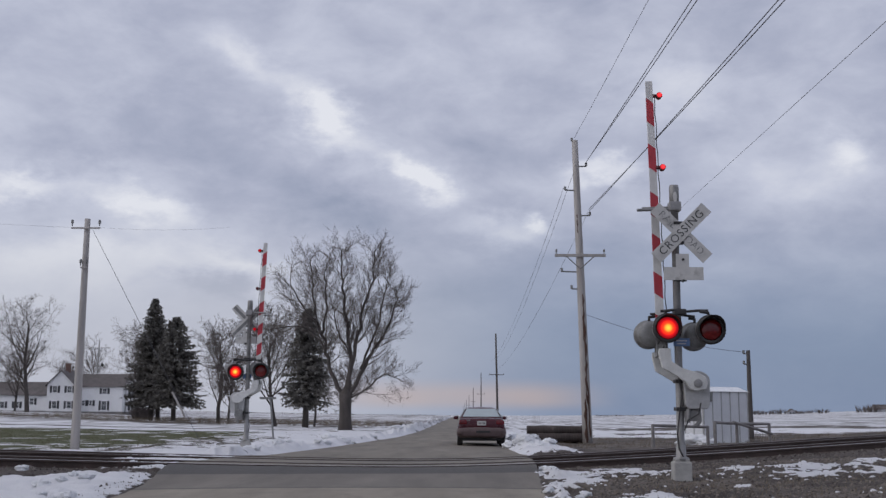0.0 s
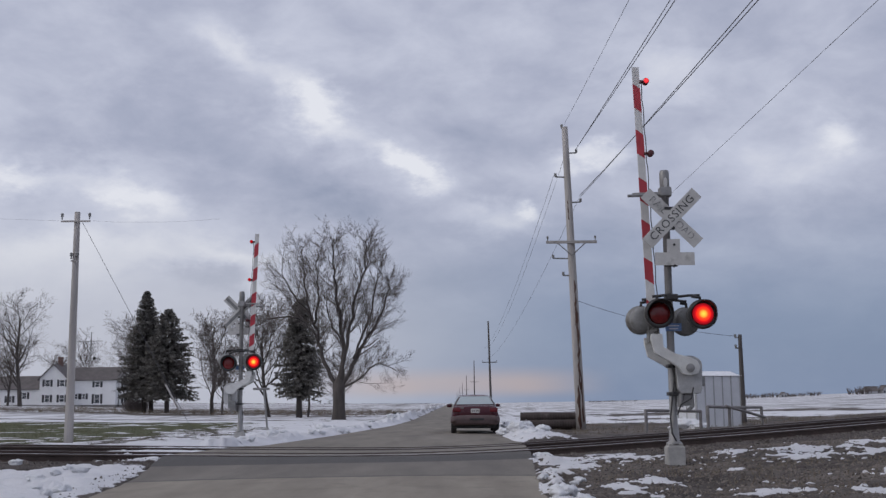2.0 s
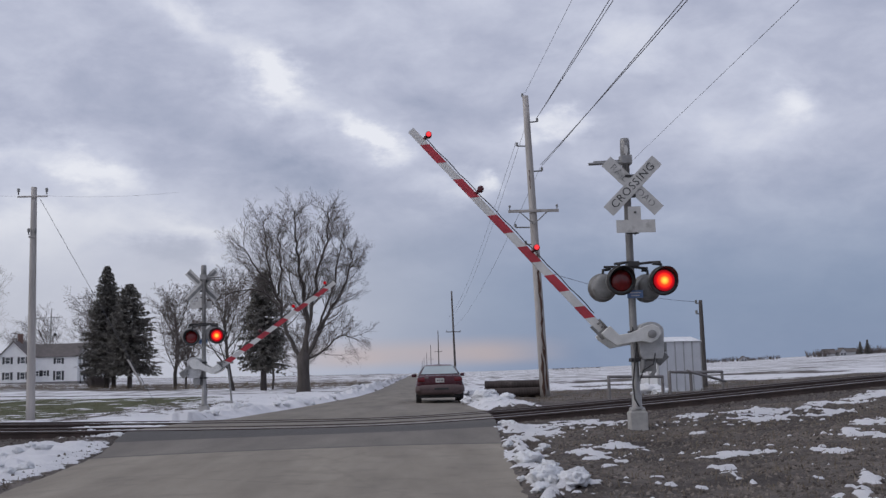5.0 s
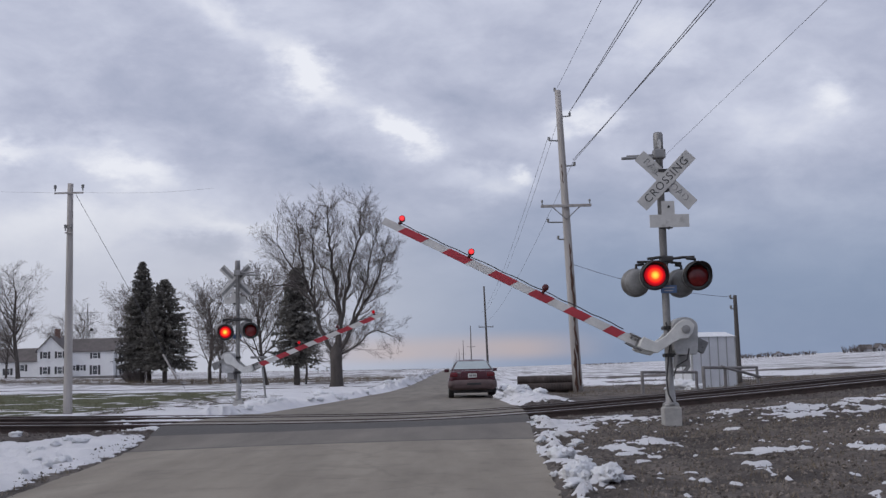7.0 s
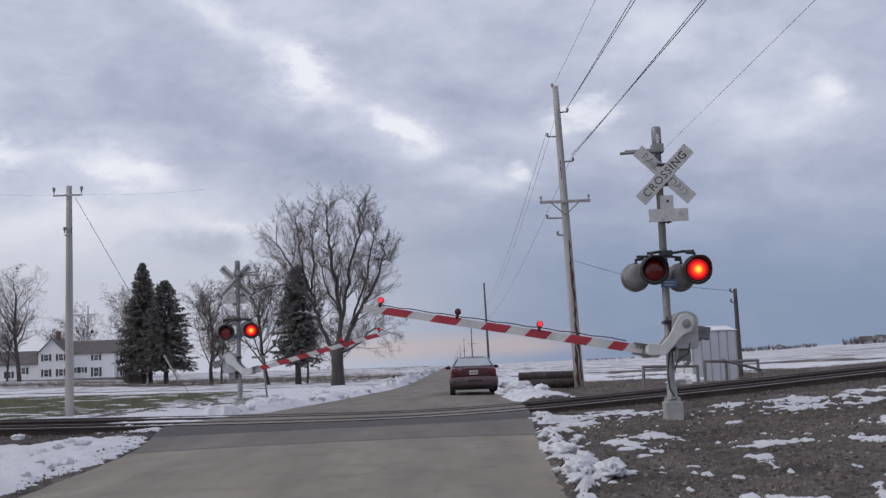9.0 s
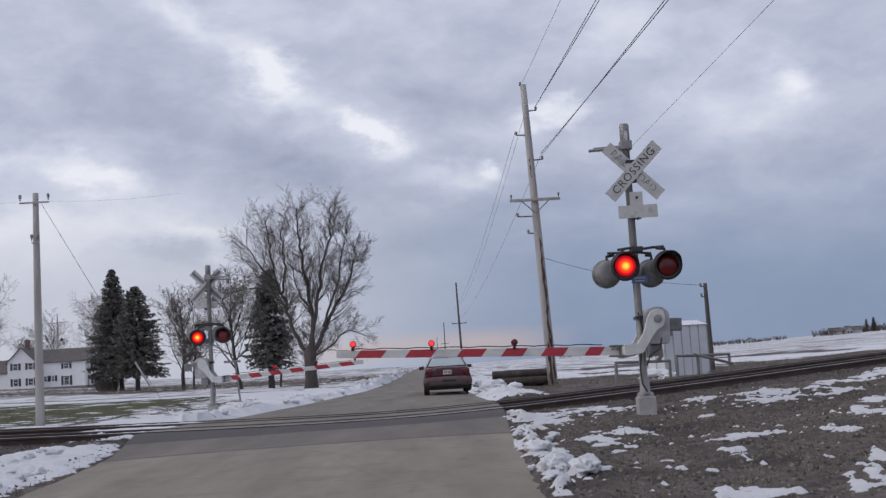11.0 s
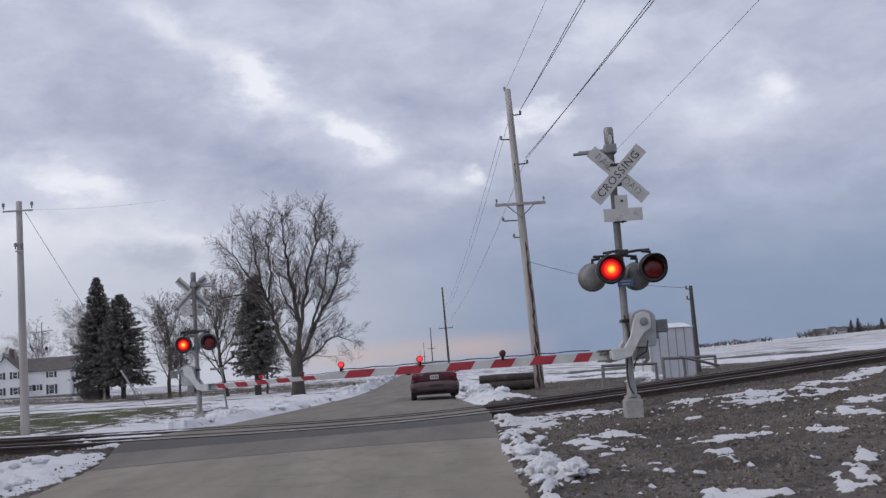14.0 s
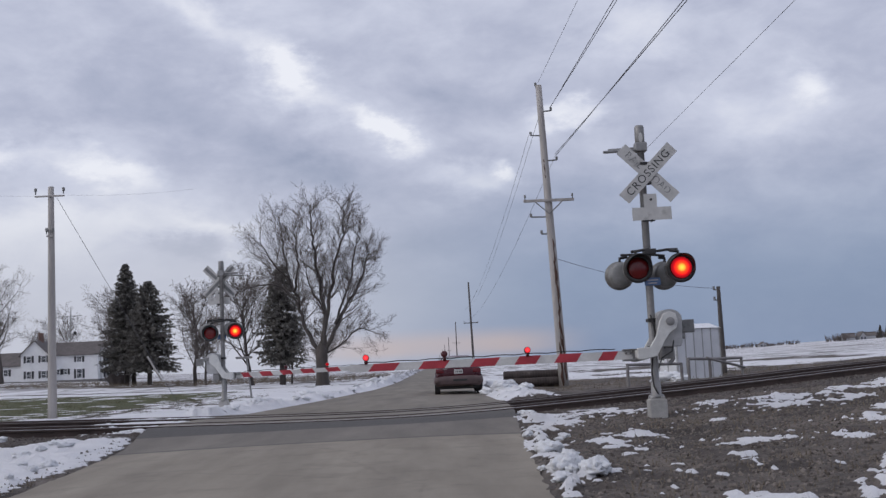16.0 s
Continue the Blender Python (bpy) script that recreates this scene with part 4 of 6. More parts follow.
rp = make_pole(12.5, 46.5, 0.12, 3.9, 0.13, M["wood_dark"], "short dark wooden post beside the equipment shed", 0.0)
for z in (3.75, 3.3):
    bracket(rp, z, -0.2, 0)


def wire(name, a, b, sag, r=0.011, label="thin dark overhead wire"):
    a, b = Vector(a), Vector(b)
    bm = bmesh.new()
    pts = []
    for i in range(25):
        t = i / 24
        pts.append(a.lerp(b, t) - Vector((0, 0, sag * 4 * t * (1 - t))))
    tube(bm, pts, r, 5)
    w = part(name, bm, M["wire"])
    return tagged(w, label, "wire", "overhead wires")


X0, Y0 = P1[0] - 0.33, P1[1]
BACK_Y = -42
for dx, z, tx, tz, r in ((0.42, 11.37, 7.25, 10.77, 0.012), (0.38, 11.30, 6.60, 10.73, 0.012), (0.50, 9.40, 8.75, 9.4, 0.012), (0.52, 9.33, 8.0, 9.3, 0.011), (-0.04, 12.4, 6.35, 12.3, 0.007)):
    wire("overhead_wire", (X0 + dx, Y0, z), (tx, BACK_Y, tz), 0.5, r)
wire("overhead_wire", (-10.8, 31.7, 6.62), (-7.2, 33.2, 6.9), 0.08, 0.0022)
wire("overhead_wire", (-11.6, 31.7, 6.62), (-30, 27, 7.4), 0.2, 0.0022)
for dx, z, x2, z2 in ((-0.48, 10.37, 4.6, 8.4), (0.0, 11.2, 5.2, 8.6), (0.48, 9.3, 5.0, 7.0)):
    wire("overhead_wire", (X0 + dx, Y0, z), (x2, 147, z2), 1.2, 0.008)
wire("overhead_wire", (9.4, 46.5, 9.8), (5.72, 2.0, 6.3), 0.0, 0.0055)
wire("service_wire", (12.3, 46.5, 3.85), (X0 + 0.1, Y0, 5.2), 0.25, 0.009)
wire("guy_wire", (-11.1, 32.0, 6.6), (-7.9, 33.5, 0.2), 0.0, 0.007, "slack guy wire of the pale pole")
bm = bmesh.new()
tube(bm, [(-8.75, 33.1, 1.75), (-8.35, 33.3, 0.95)], 0.03, 8)
tagged(part("guy_marker", bm, M["wood_pole"]), "pale sleeve on a guy wire", "guy marker")


# ---- trees ----
def grow(bm_l, bm_t, p, d, length, r, level, rng, spec):
    """A limb with its side branches; thick ones go to the limbs' mesh, thin ones to the twigs'."""
    n = 5 if level < 2 else (4 if level == 2 else 3)
    pts, rad = [p.copy()], [r]
    up = spec["up"][min(level, len(spec["up"]) - 1)]
    for i in range(n):
        d = (d + Vector((rng.gauss(0, 1), rng.gauss(0, 1), rng.gauss(0, 0.8))) * spec["bend"] + Vector((0, 0, up))).normalized()
        p = p + d * (length / n)
        pts.append(p.copy())
        rad.append(r * (1 - (0.62 if level == 0 else 0.86) * (i + 1) / n))
    tube(bm_l if level <= 1 else bm_t, pts, rad, (10, 7, 4, 3, 3)[min(level, 4)], cap=level < 2)
    if level >= spec["levels"]:
        return
    kids = spec["kids"][level]
    for k in range(kids):
        t = spec["from"][level] + (1 - spec["from"][level]) * (k + rng.random()) / kids
        i = min(int(t * n), n - 1)
        q = pts[i].lerp(pts[i + 1], t * n - i)
        ax = (pts[i + 1] - pts[i]).normalized()
        side = ax.cross(Vector((rng.gauss(0, 1), rng.gauss(0, 1), rng.gauss(0, 1)))).normalized()
        ang = math.radians(rng.uniform(*spec["angle"][level]))
        nd = (ax * math.cos(ang) + side * math.sin(ang)).normalized()
        rr = max(spec["min_r"], r * (1 - 0.6 * t) * rng.uniform(0.34, 0.52))
        grow(bm_l, bm_t, q, nd, length * spec["ratio"][level] * rng.uniform(0.7, 1.15) * (1.15 - 0.45 * t), rr, level + 1, rng, spec)


def bare_tree(x, y, z, height, seed, spec, label, trunk_r):
    rng = random.Random(seed)
    tr = thing("bare_tree", label, "tree", pose(x, y, z))
    bl, bt = bmesh.new(), bmesh.new()
    grow(bl, bt, Vector((0, 0, -0.2)), Vector((0, 0, 1)), height, trunk_r, 0, rng, spec)
    part("trunk", bl, M["bark"], tr, "forked trunk and main limbs", True)
    part("crown", bt, M["twig"], tr, "leafless crown of fine twigs")
    return tr


BIG = dict(levels=4, kids=[6, 13, 9, 7], up=[0.05, 0.10, 0.10, 0.06, 0.03], bend=0.085, angle=[(20, 40), (25, 55), (25, 58), (20, 60)], ratio=[0.8, 0.34, 0.50, 0.60], min_r=0.008)
BIG["from"] = [0.3, 0.22, 0.12, 0.12]
# each leader: how far it leans aside at each height, and its thickness at the foot
LEADERS = [(0.21, [(-0.1, 2.2), (-1.2, 4.5), (-1.7, 6.6), (-2.4, 8.7), (-2.7, 11.0), (-3.0, 12.6)]), (0.12, [(-1.75, 6.8), (-1.4, 8.8), (-1.6, 10.6), (-1.5, 11.8)]), (0.24, [(0.05, 2.3), (0.25, 5.6), (-0.2, 8.6), (-0.45, 11.0), (-0.55, 13.0)]),
           (0.20, [(0.15, 2.4), (0.6, 6.0), (1.25, 8.9), (1.75, 11.0), (1.8, 12.8)]), (0.20, [(0.2, 2.3), (1.4, 5.0), (2.5, 6.7), (3.2, 8.7), (3.4, 10.0)]), (0.12, [(0.95, 4.3), (2.0, 7.4), (2.5, 10.0), (2.8, 11.4)]),
           (0.10, [(0.3, 2.3), (1.4, 2.9), (2.5, 3.9), (3.6, 3.6)]), (0.10, [(-1.5, 5.8), (-2.8, 7.2), (-4.6, 7.2), (-6.3, 6.4)]), (0.11, [(-2.1, 7.8), (-3.4, 9.1), (-4.1, 10.8)]), (0.09, [(0.3, 5.2), (-0.7, 7.2), (-1.0, 9.2)])]


def bend_through(knots, rng, n):
    """Points on a smooth line through the knots, a little crooked, drifting to and from the road."""
    out, drift = [], rng.uniform(-0.22, 0.22)
    for i in range(n + 1):
        t = i / n * (len(knots) - 1)
        k = min(int(t), len(knots) - 2)
        w = t - k
        a, b, c, d = (knots[min(max(k + o, 0), len(knots) - 1)] for o in (-1, 0, 1, 2))
        q = [0.5 * (2 * b[m] + (c[m] - a[m]) * w + (2 * a[m] - 5 * b[m] + 4 * c[m] - d[m]) * w * w + (3 * b[m] - a[m] - 3 * c[m] + d[m]) * w ** 3) for m in (0, 1)]
        j = 0.07 if i else 0.0
        out.append(Vector((q[0] + 0.005 * (q[1] - 2) + rng.gauss(0, j), drift * (q[1] - knots[0][1]) + rng.gauss(0, j), 0.955 * q[1])))
    return out


def maple(x, y, z):
    rng = random.Random(23)
    tr = thing("bare_tree", "large leafless maple with several upright leaders beside the road", "tree", pose(x, y, z))
    bl, bt = bmesh.new(), bmesh.new()
    tube(bl, [(0, 0, -0.3), (0, 0, 0.05), (0.01, 0, 0.5), (0, 0, 1.4), (0, 0, 2.3), (0.06, 0, 3.0)], [0.62, 0.50, 0.43, 0.40, 0.42, 0.16], 14)
    for r, knots in LEADERS:
        n = 4 * len(knots)
        pts = bend_through(knots, rng, n)
        rad = [0.72 * r * (1 - 0.9 * (i / n) ** 0.8) + 0.012 for i in range(n + 1)]
        tube(bl, pts, rad, 8)
        span = sum((q - p).length for p, q in zip(pts, pts[1:]))
        for k in range(int(span * 3.8)):
            t = 0.22 + 0.78 * (k + rng.random()) / int(span * 3.8)
            i = min(int(t * n), n - 1)
            ax = (pts[i + 1] - pts[i]).normalized()
            side = ax.cross(Vector((rng.gauss(0, 1), rng.gauss(0, 1), rng.gauss(0, 1)))).normalized()
            ang = radians(rng.uniform(25, 55))
            grow(bl, bt, pts[i].copy(), (ax * math.cos(ang) + side * math.sin(ang)).normalized(), rng.uniform(1.2, 3.0) * (1.15 - 0.50 * t), max(0.018, rad[i] * 0.40), 2, rng, BIG)
    part("trunk", bl, M["bark"], tr, "forked trunk and main limbs", True)
    part("crown", bt, M["twig"], tr, "leafless crown of fine twigs")


maple(-7.55, 73.0, 0.03)
SMALL = dict(levels=4, kids=[18, 8, 6, 4], up=[0.02, 0.10, 0.05, 0.02, 0.0], bend=0.11, angle=[(30, 62), (25, 60), (25, 60), (20, 60)], ratio=[0.60, 0.48, 0.55, 0.6], min_r=0.016)
SMALL["from"] = [0.20, 0.15, 0.15, 0.15]
for i, (px, y, h, tr) in enumerate(((-0.1675, 84, 7.4, 0.17), (-0.2205, 104, 7.9, 0.2), (-0.211, 97, 5.0, 0.12), (-0.298, 150, 11.0, 0.25), (-0.3985, 165, 14.0, 0.36), (-0.41, 168, 9, 0.2), (-0.132, 88, 6.0, 0.10), (-0.0985, 120, 5.5, 0.12))):
    bare_tree(px * y, y, float(land(px * y, y)), h, 40 + i, SMALL, "leafless yard tree standing in the snow", tr)


def spruce(x, y, z, height, width, seed, label, bare=0.5, taper=0.8):
    rng = random.Random(seed)
    tr = thing("spruce", label, "tree", pose(x, y, z))
    bm = bmesh.new()
    tube(bm, [(0, 0, -0.3), (0, 0, height * 0.5), (0, 0, height)], [0.26, 0.16, 0.02], 10)
    part("trunk", bm, M["bark"], tr, smooth=True)
    bm = bmesh.new()
    n = int(height * 62)
    low = rng.uniform(0, 6.283)
    for i in range(n):
        t = (i + rng.random()) / n
        zz = bare + (height - bare) * t
        a = rng.uniform(0, 2 * math.pi)
        lobe = 1 + 0.13 * math.sin(3 * a + low + 9 * t) + 0.10 * math.sin(23 * t + 2 * a)
        reach = width / 2 * (1 - t) ** taper * rng.uniform(0.62, 1.06) * lobe + 0.08
        if t < 0.10:
            reach *= 0.72 + 2.8 * t
        d = Vector((math.cos(a), math.sin(a), 0))
        droop = rng.uniform(0.16, 0.46) * (1.1 - t)
        steps = max(3, int(reach / 0.24))
        for j in range(steps):
            s = 0.18 + 0.82 * (j + rng.random()) / steps
            c = Vector((0, 0, zz)) + d * reach * s - Vector((0, 0, droop * reach * s * s)) + Vector((0, 0, 0.16 * reach * s ** 3))
            for _ in range(4):
                e = (d * rng.uniform(0.1, 0.9) + Vector((rng.gauss(0, 0.6), rng.gauss(0, 0.6), rng.gauss(-0.35, 0.35)))).normalized() * rng.uniform(0.16, 0.36)
                w = e.cross(Vector((rng.gauss(0, 1), rng.gauss(0, 1), 1))).normalized() * rng.uniform(0.06, 0.12)
                u = e.cross(w).normalized() * 0.035
                v0, v1, v2, v3 = bm.verts.new(c - w), bm.verts.new(c + w), bm.verts.new(c + e), bm.verts.new(c + e * 0.4 + u)
                bm.faces.new((v0, v1, v2))
                bm.faces.new((v0, v2, v3))
                bm.faces.new((v1, v3, v2))
    part("crown", bm, M["needle"], tr, "drooping dark needle boughs")
    return tr


for px, y, h, w, seed, taper, lab in ((-0.2835, 112, 12.6, 6.4, 3, 0.72, "tall dark spruce with a pointed crown by the farmhouse"), (-0.2625, 108, 10.4, 6.8, 4, 0.60, "broad dark spruce beside the farmhouse"), (-0.1400, 84, 9.2, 4.1, 7, 0.52, "dense dark spruce behind the big bare tree"), (-0.277, 114, 9.8, 6.0, 9, 0.65, "dark spruce half hidden among its neighbours")):
    spruce(px * y, y, float(land(px * y, y)), h, w, seed, lab, 1.7, taper)


# ---- farmhouse ----
def gable_house(parent, x0, x1, y0, y1, z0, eave, ridge, axis, over=0.35):
    """One wing: walls with gables, roof slabs with thickness, foundation. axis: the way in which the ridge runs."""
    bm = bmesh.new()
    box(bm, ((x0 + x1) / 2, (y0 + y1) / 2, (z0 + eave) / 2), (x1 - x0, y1 - y0, eave - z0))
    if axis == "x":
        poly = [(y0, eave), (y1, eave), ((y0 + y1) / 2, ridge)]
        a = [bm.verts.new((x0, p, q)) for p, q in poly]
        b = [bm.verts.new((x1, p, q)) for p, q in poly]
    else:
        poly = [(x0, eave), (x1, eave), ((x0 + x1) / 2, ridge)]
        a = [bm.verts.new((p, y0, q)) for p, q in poly]
        b = [bm.verts.new((p, y1, q)) for p, q in poly]
    bm.faces.new(a)
    bm.faces.new(b)
    for i in range(3):
        bm.faces.new((a[i], b[i], b[(i + 1) % 3], a[(i + 1) % 3]))
    wall = part("wall", bm, M["siding"], parent, "white clapboard wall")
    # boards
    zz = z0 + 0.35
    bm = bmesh.new()
    while zz < eave - 0.1:
        box(bm, ((x0 + x1) / 2, y0 - 0.012, zz), (x1 - x0 + 0.02, 0.03, 0.02))
        zz += 0.30
    cb = part("clapboards", bm, M["siding"], wall)
    tagged(cb, kind="stuff")
    bm = bmesh.new()
    box(bm, ((x0 + x1) / 2, (y0 + y1) / 2, z0 + 0.15), (x1 - x0 + 0.06, y1 - y0 + 0.06, 0.9))
    part("foundation", bm, M["stone"], parent, "grey stone foundation")
    bm = bmesh.new()
    t = 0.14
    if axis == "x":
        yc, hy = (y0 + y1) / 2, (y1 - y0) / 2 + over
        drop = (ridge - eave) / ((y1 - y0) / 2) * over
        for s in (-1, 1):
            vs = [bm.verts.new(p) for p in ((x0 - over, yc, ridge + t), (x1 + over, yc, ridge + t), (x1 + over, yc + s * hy, eave - drop + t), (x0 - over, yc + s * hy, eave - drop + t), (x0 - over, yc, ridge + 0.01), (x1 + over, yc, ridge + 0.01), (x1 + over, yc + s * hy, eave - drop + 0.01), (x0 - over, yc + s * hy, eave - drop + 0.01))]
            for f in ((0, 1, 2, 3), (7, 6, 5, 4), (0, 4, 5, 1), (1, 5, 6, 2), (2, 6, 7, 3), (3, 7, 4, 0)):
                bm.faces.new([vs[i] for i in f])
    else:
        xc, hx = (x0 + x1) / 2, (x1 - x0) / 2 + over
        drop = (ridge - eave) / ((x1 - x0) / 2) * over
        for s in (-1, 1):
            vs = [bm.verts.new(p) for p in ((xc, y0 - over, ridge + t), (xc, y1 + over, ridge + t), (xc + s * hx, y1 + over, eave - drop + t), (xc + s * hx, y0 - over, eave - drop + t), (xc, y0 - over, ridge + 0.01), (xc, y1 + over, ridge + 0.01), (xc + s * hx, y1 + over, eave - drop + 0.01), (xc + s * hx, y0 - over, eave - drop + 0.01))]
            for f in ((0, 1, 2, 3), (7, 6, 5, 4), (0, 4, 5, 1), (1, 5, 6, 2), (2, 6, 7, 3), (3, 7, 4, 0)):
                bm.faces.new([vs[i] for i in f])
    return part("roof", bm, M["shingle"], parent, "grey shingle roof")


M["pane"] = material("dark_window_glass", (0.06, 0.065, 0.075), 0.08, 0, 0.2, 1, 0)


def house_window(parent, x, y, z, w, h, shutters=True):
    bm = bmesh.new()
    for c, s in (((x, y - 0.04, z + h / 2), (w + 0.16, 0.08, 0.09)), ((x, y - 0.05, z - h / 2), (w + 0.22, 0.12, 0.09)), ((x - w / 2, y - 0.04, z), (0.09, 0.08, h)), ((x + w / 2, y - 0.04, z), (0.09, 0.08, h)), ((x, y - 0.035, z), (w, 0.06, 0.05))):
        box(bm, c, s)
    win = part("window", bm, M["siding"], parent, "white-framed sash window")
    bm = bmesh.new()
    box(bm, (x, y - 0.006, z), (w - 0.06, 0.02, h - 0.06))
    part("pane", bm, M["pane"], win, "dark glass")
    if shutters:
        for s in (-1, 1):
            bm = bmesh.new()
            box(bm, (x + s * (w / 2 + 0.27), y - 0.03, z), (0.40, 0.05, h + 0.08), bevel=0.01)
            part("shutter", bm, M["shutter"], win, "black shutter")


def make_farmhouse():
    # own space: origin at the foot of the front gable's corner
    h = thing("farmhouse", "white clapboard farmhouse with black shutters and grey roofs", "house", pose(-66.0, 190, 0.75))
    gable_house(h, -6.4, -1.6, 0.0, 7.0, 0, 5.3, 7.7, "y")
    gable_house(h, -1.6, 6.5, 1.6, 7.2, 0, 5.1, 7.2, "x")
    gable_house(h, 6.7, 9.4, 3.2, 8.0, 0, 5.0, 6.6, "y")
    gable_house(h, -16.5, -6.6, 1.0, 6.5, 0.1, 3.6, 5.7, "x")
    for x in (-5.0, -2.4):
        for z in (1.75, 4.45):
            house_window(h, x, 0.0, z, 0.85, 1.25 if z < 3 else 1.15)
    for x, z, w, hh in ((3.3, 1.65, 0.95, 1.6), (3.3, 4.2, 0.85, 0.95)):
        house_window(h, x, 1.6, z, w, hh)
    for x in (-0.4, 0.9):
        house_window(h, x, 1.6, 2.1, 0.55, 0.95)
    for z in (1.6, 4.3):
        house_window(h, 7.9, 3.2, z, 0.7, 1.4)
    for x, z in ((-14.6, 1.7), (-12.0, 1.7), (-9.4, 2.3)):
        house_window(h, x, 1.0, z, 0.8, 1.1)
    bm = bmesh.new()
    box(bm, (-4.0, 3.2, 8.1), (0.75, 0.75, 2.0))
    box(bm, (-4.0, 3.2, 9.08), (0.9, 0.9, 0.16))
    part("chimney", bm, M["brick"], h, "dark brick chimney")
    bm = bmesh.new()
    box(bm, (-0.2, 1.0, 0.35), (2.2, 1.2, 0.3))
    part("stoop", bm, M["stone"], h)


make_farmhouse()


def make_mast():
    m = thing("antenna_mast", "thin lattice antenna mast behind the farmhouse", "antenna", pose(-65.6, 196, 0.8))
    for a in range(3):
        c, s = math.cos(a * 2.094), math.sin(a * 2.094)
        bm = bmesh.new()
        tube(bm, [(c * 0.45, s * 0.45, 0), (c * 0.12, s * 0.12, 10.5), (0, 0, 13.8)], 0.045, 6)
        part("leg", bm, M["lamp_grey"], m)
    for i in range(9):
        z, r = 1 + i * 1.1, 0.45 - 0.033 * (1 + i * 1.1)
        bm = bmesh.new()
        tube(bm, [(math.cos(k * 2.094) * r, math.sin(k * 2.094) * r, z + 0.4 * (k % 2)) for k in range(4)], 0.025, 5)
        part("brace", bm, M["lamp_grey"], m)
    bm = bmesh.new()
    tube(bm, [(-2.6, 0, 12.0), (2.0, 0.3, 12.15)], 0.05, 6)
    for x in (-2.4, -1.7, -1.0, 0.9, 1.6):
        tube(bm, [(x, -0.7, 12.05), (x, 0.7, 12.05)], 0.02, 5)
    part("aerial", bm, M["lamp_grey"], m)
    bm = bmesh.new()
    lathe(bm, [(0.05, -0.3), (0.28, -0.25), (0.28, 0.15), (0.05, 0.3)], Matrix.Translation((0.75, 0, 9.0)), 10)
    part("weather_vane", bm, M["black_metal"], m)


make_mast()


def bush(x, y, z, w, h, seed, label, mat):
    rng = random.Random(seed)
    bm = bmesh.new()
    for i in range(420):
        a, t = rng.uniform(0, 6.283), rng.random()
        r = w / 2 * math.sqrt(rng.random())
        top = h * (0.55 + 0.45 * math.sqrt(max(0, 1 - (r / (w / 2)) ** 2))) * rng.uniform(0.75, 1.1)
        b = Vector((math.cos(a) * r * 0.5, math.sin(a) * r * 0.5, 0))
        e = Vector((math.cos(a) * r, math.sin(a) * r, top))
        m = b.lerp(e, 0.5) + Vector((rng.gauss(0, 0.08), rng.gauss(0, 0.08), 0))
        tube(bm, [b, m, e], [0.03, 0.022, 0.012], 3, False)
    ob = part("shrub", bm, mat, at=pose(x, y, z))
    tagged(ob, label, "shrub")


bush(-34.6, 119, 0.42, 3.3, 1.5, 1, "brown leafless rounded shrub by the farmhouse", M["twig"])
for i, (px, y, h) in enumerate(((-0.262, 170, 8.0), (-0.33, 215, 11.5), (-0.305, 212, 11.0), (-0.362, 218, 9.0))):
    bare_tree(px * y, y, float(land(px * y, y)), h, 80 + i, SMALL, "leafless tree behind the farmhouse", 0.2)


# ---- car ----
M["car_paint"] = material("maroon_car_paint", (0.062, 0.009, 0.016), 0.28, 0.2, 0.15, 1.5, 0, 60)
M["car_dirt"] = material("road_salt_film", (0.115, 0.080, 0.080), 0.75, 0, 0.25, 3, 0.1, 40, (0.09, 0.045, 0.045), 0.05)
M["tyre"] = material("tyre_rubber", (0.035, 0.033, 0.033), 0.85, 0, 0.3, 6, 0.3, 40)
# the pale base colour stands in for sky reflected in the windows
M["car_glass"] = material("sky_reflection_car_glass", (0.46, 0.52, 0.52), 0.08, 0.35, 0.1, 2, 0)
M["tail_red"] = material("tail_lamp_red", (0.13, 0.010, 0.016), 0.2, 0, 0.2, 5, 0)
M["plastic"] = material("black_plastic", (0.025, 0.025, 0.026), 0.6, 0, 0.2, 4, 0.1)


def loft(bm, rings):
    vs = [[bm.verts.new(p) for p in r] for r in rings]
    n = len(vs[0])
    for a, b in zip(vs, vs[1:]):
        for k in range(n):
            bm.faces.new((a[k], a[(k + 1) % n], b[(k + 1) % n], b[k]))
    bm.faces.new(vs[0][::-1])
    bm.faces.new(vs[-1])


def section(y, w, zlo, zmid, ztop):
    half = [(0.0, zlo), (w * 0.86, zlo), (w * 0.96, zlo + 0.08), (w, zmid - 0.12), (w, zmid), (w * 0.97, zmid + 0.12), (w * 0.90, ztop - 0.03), (w * 0.78, ztop), (0.0, ztop + 0.015)]
    return [(x, y, z) for x, z in half] + [(-x, y, z) for x, z in half[-2:0:-1]]


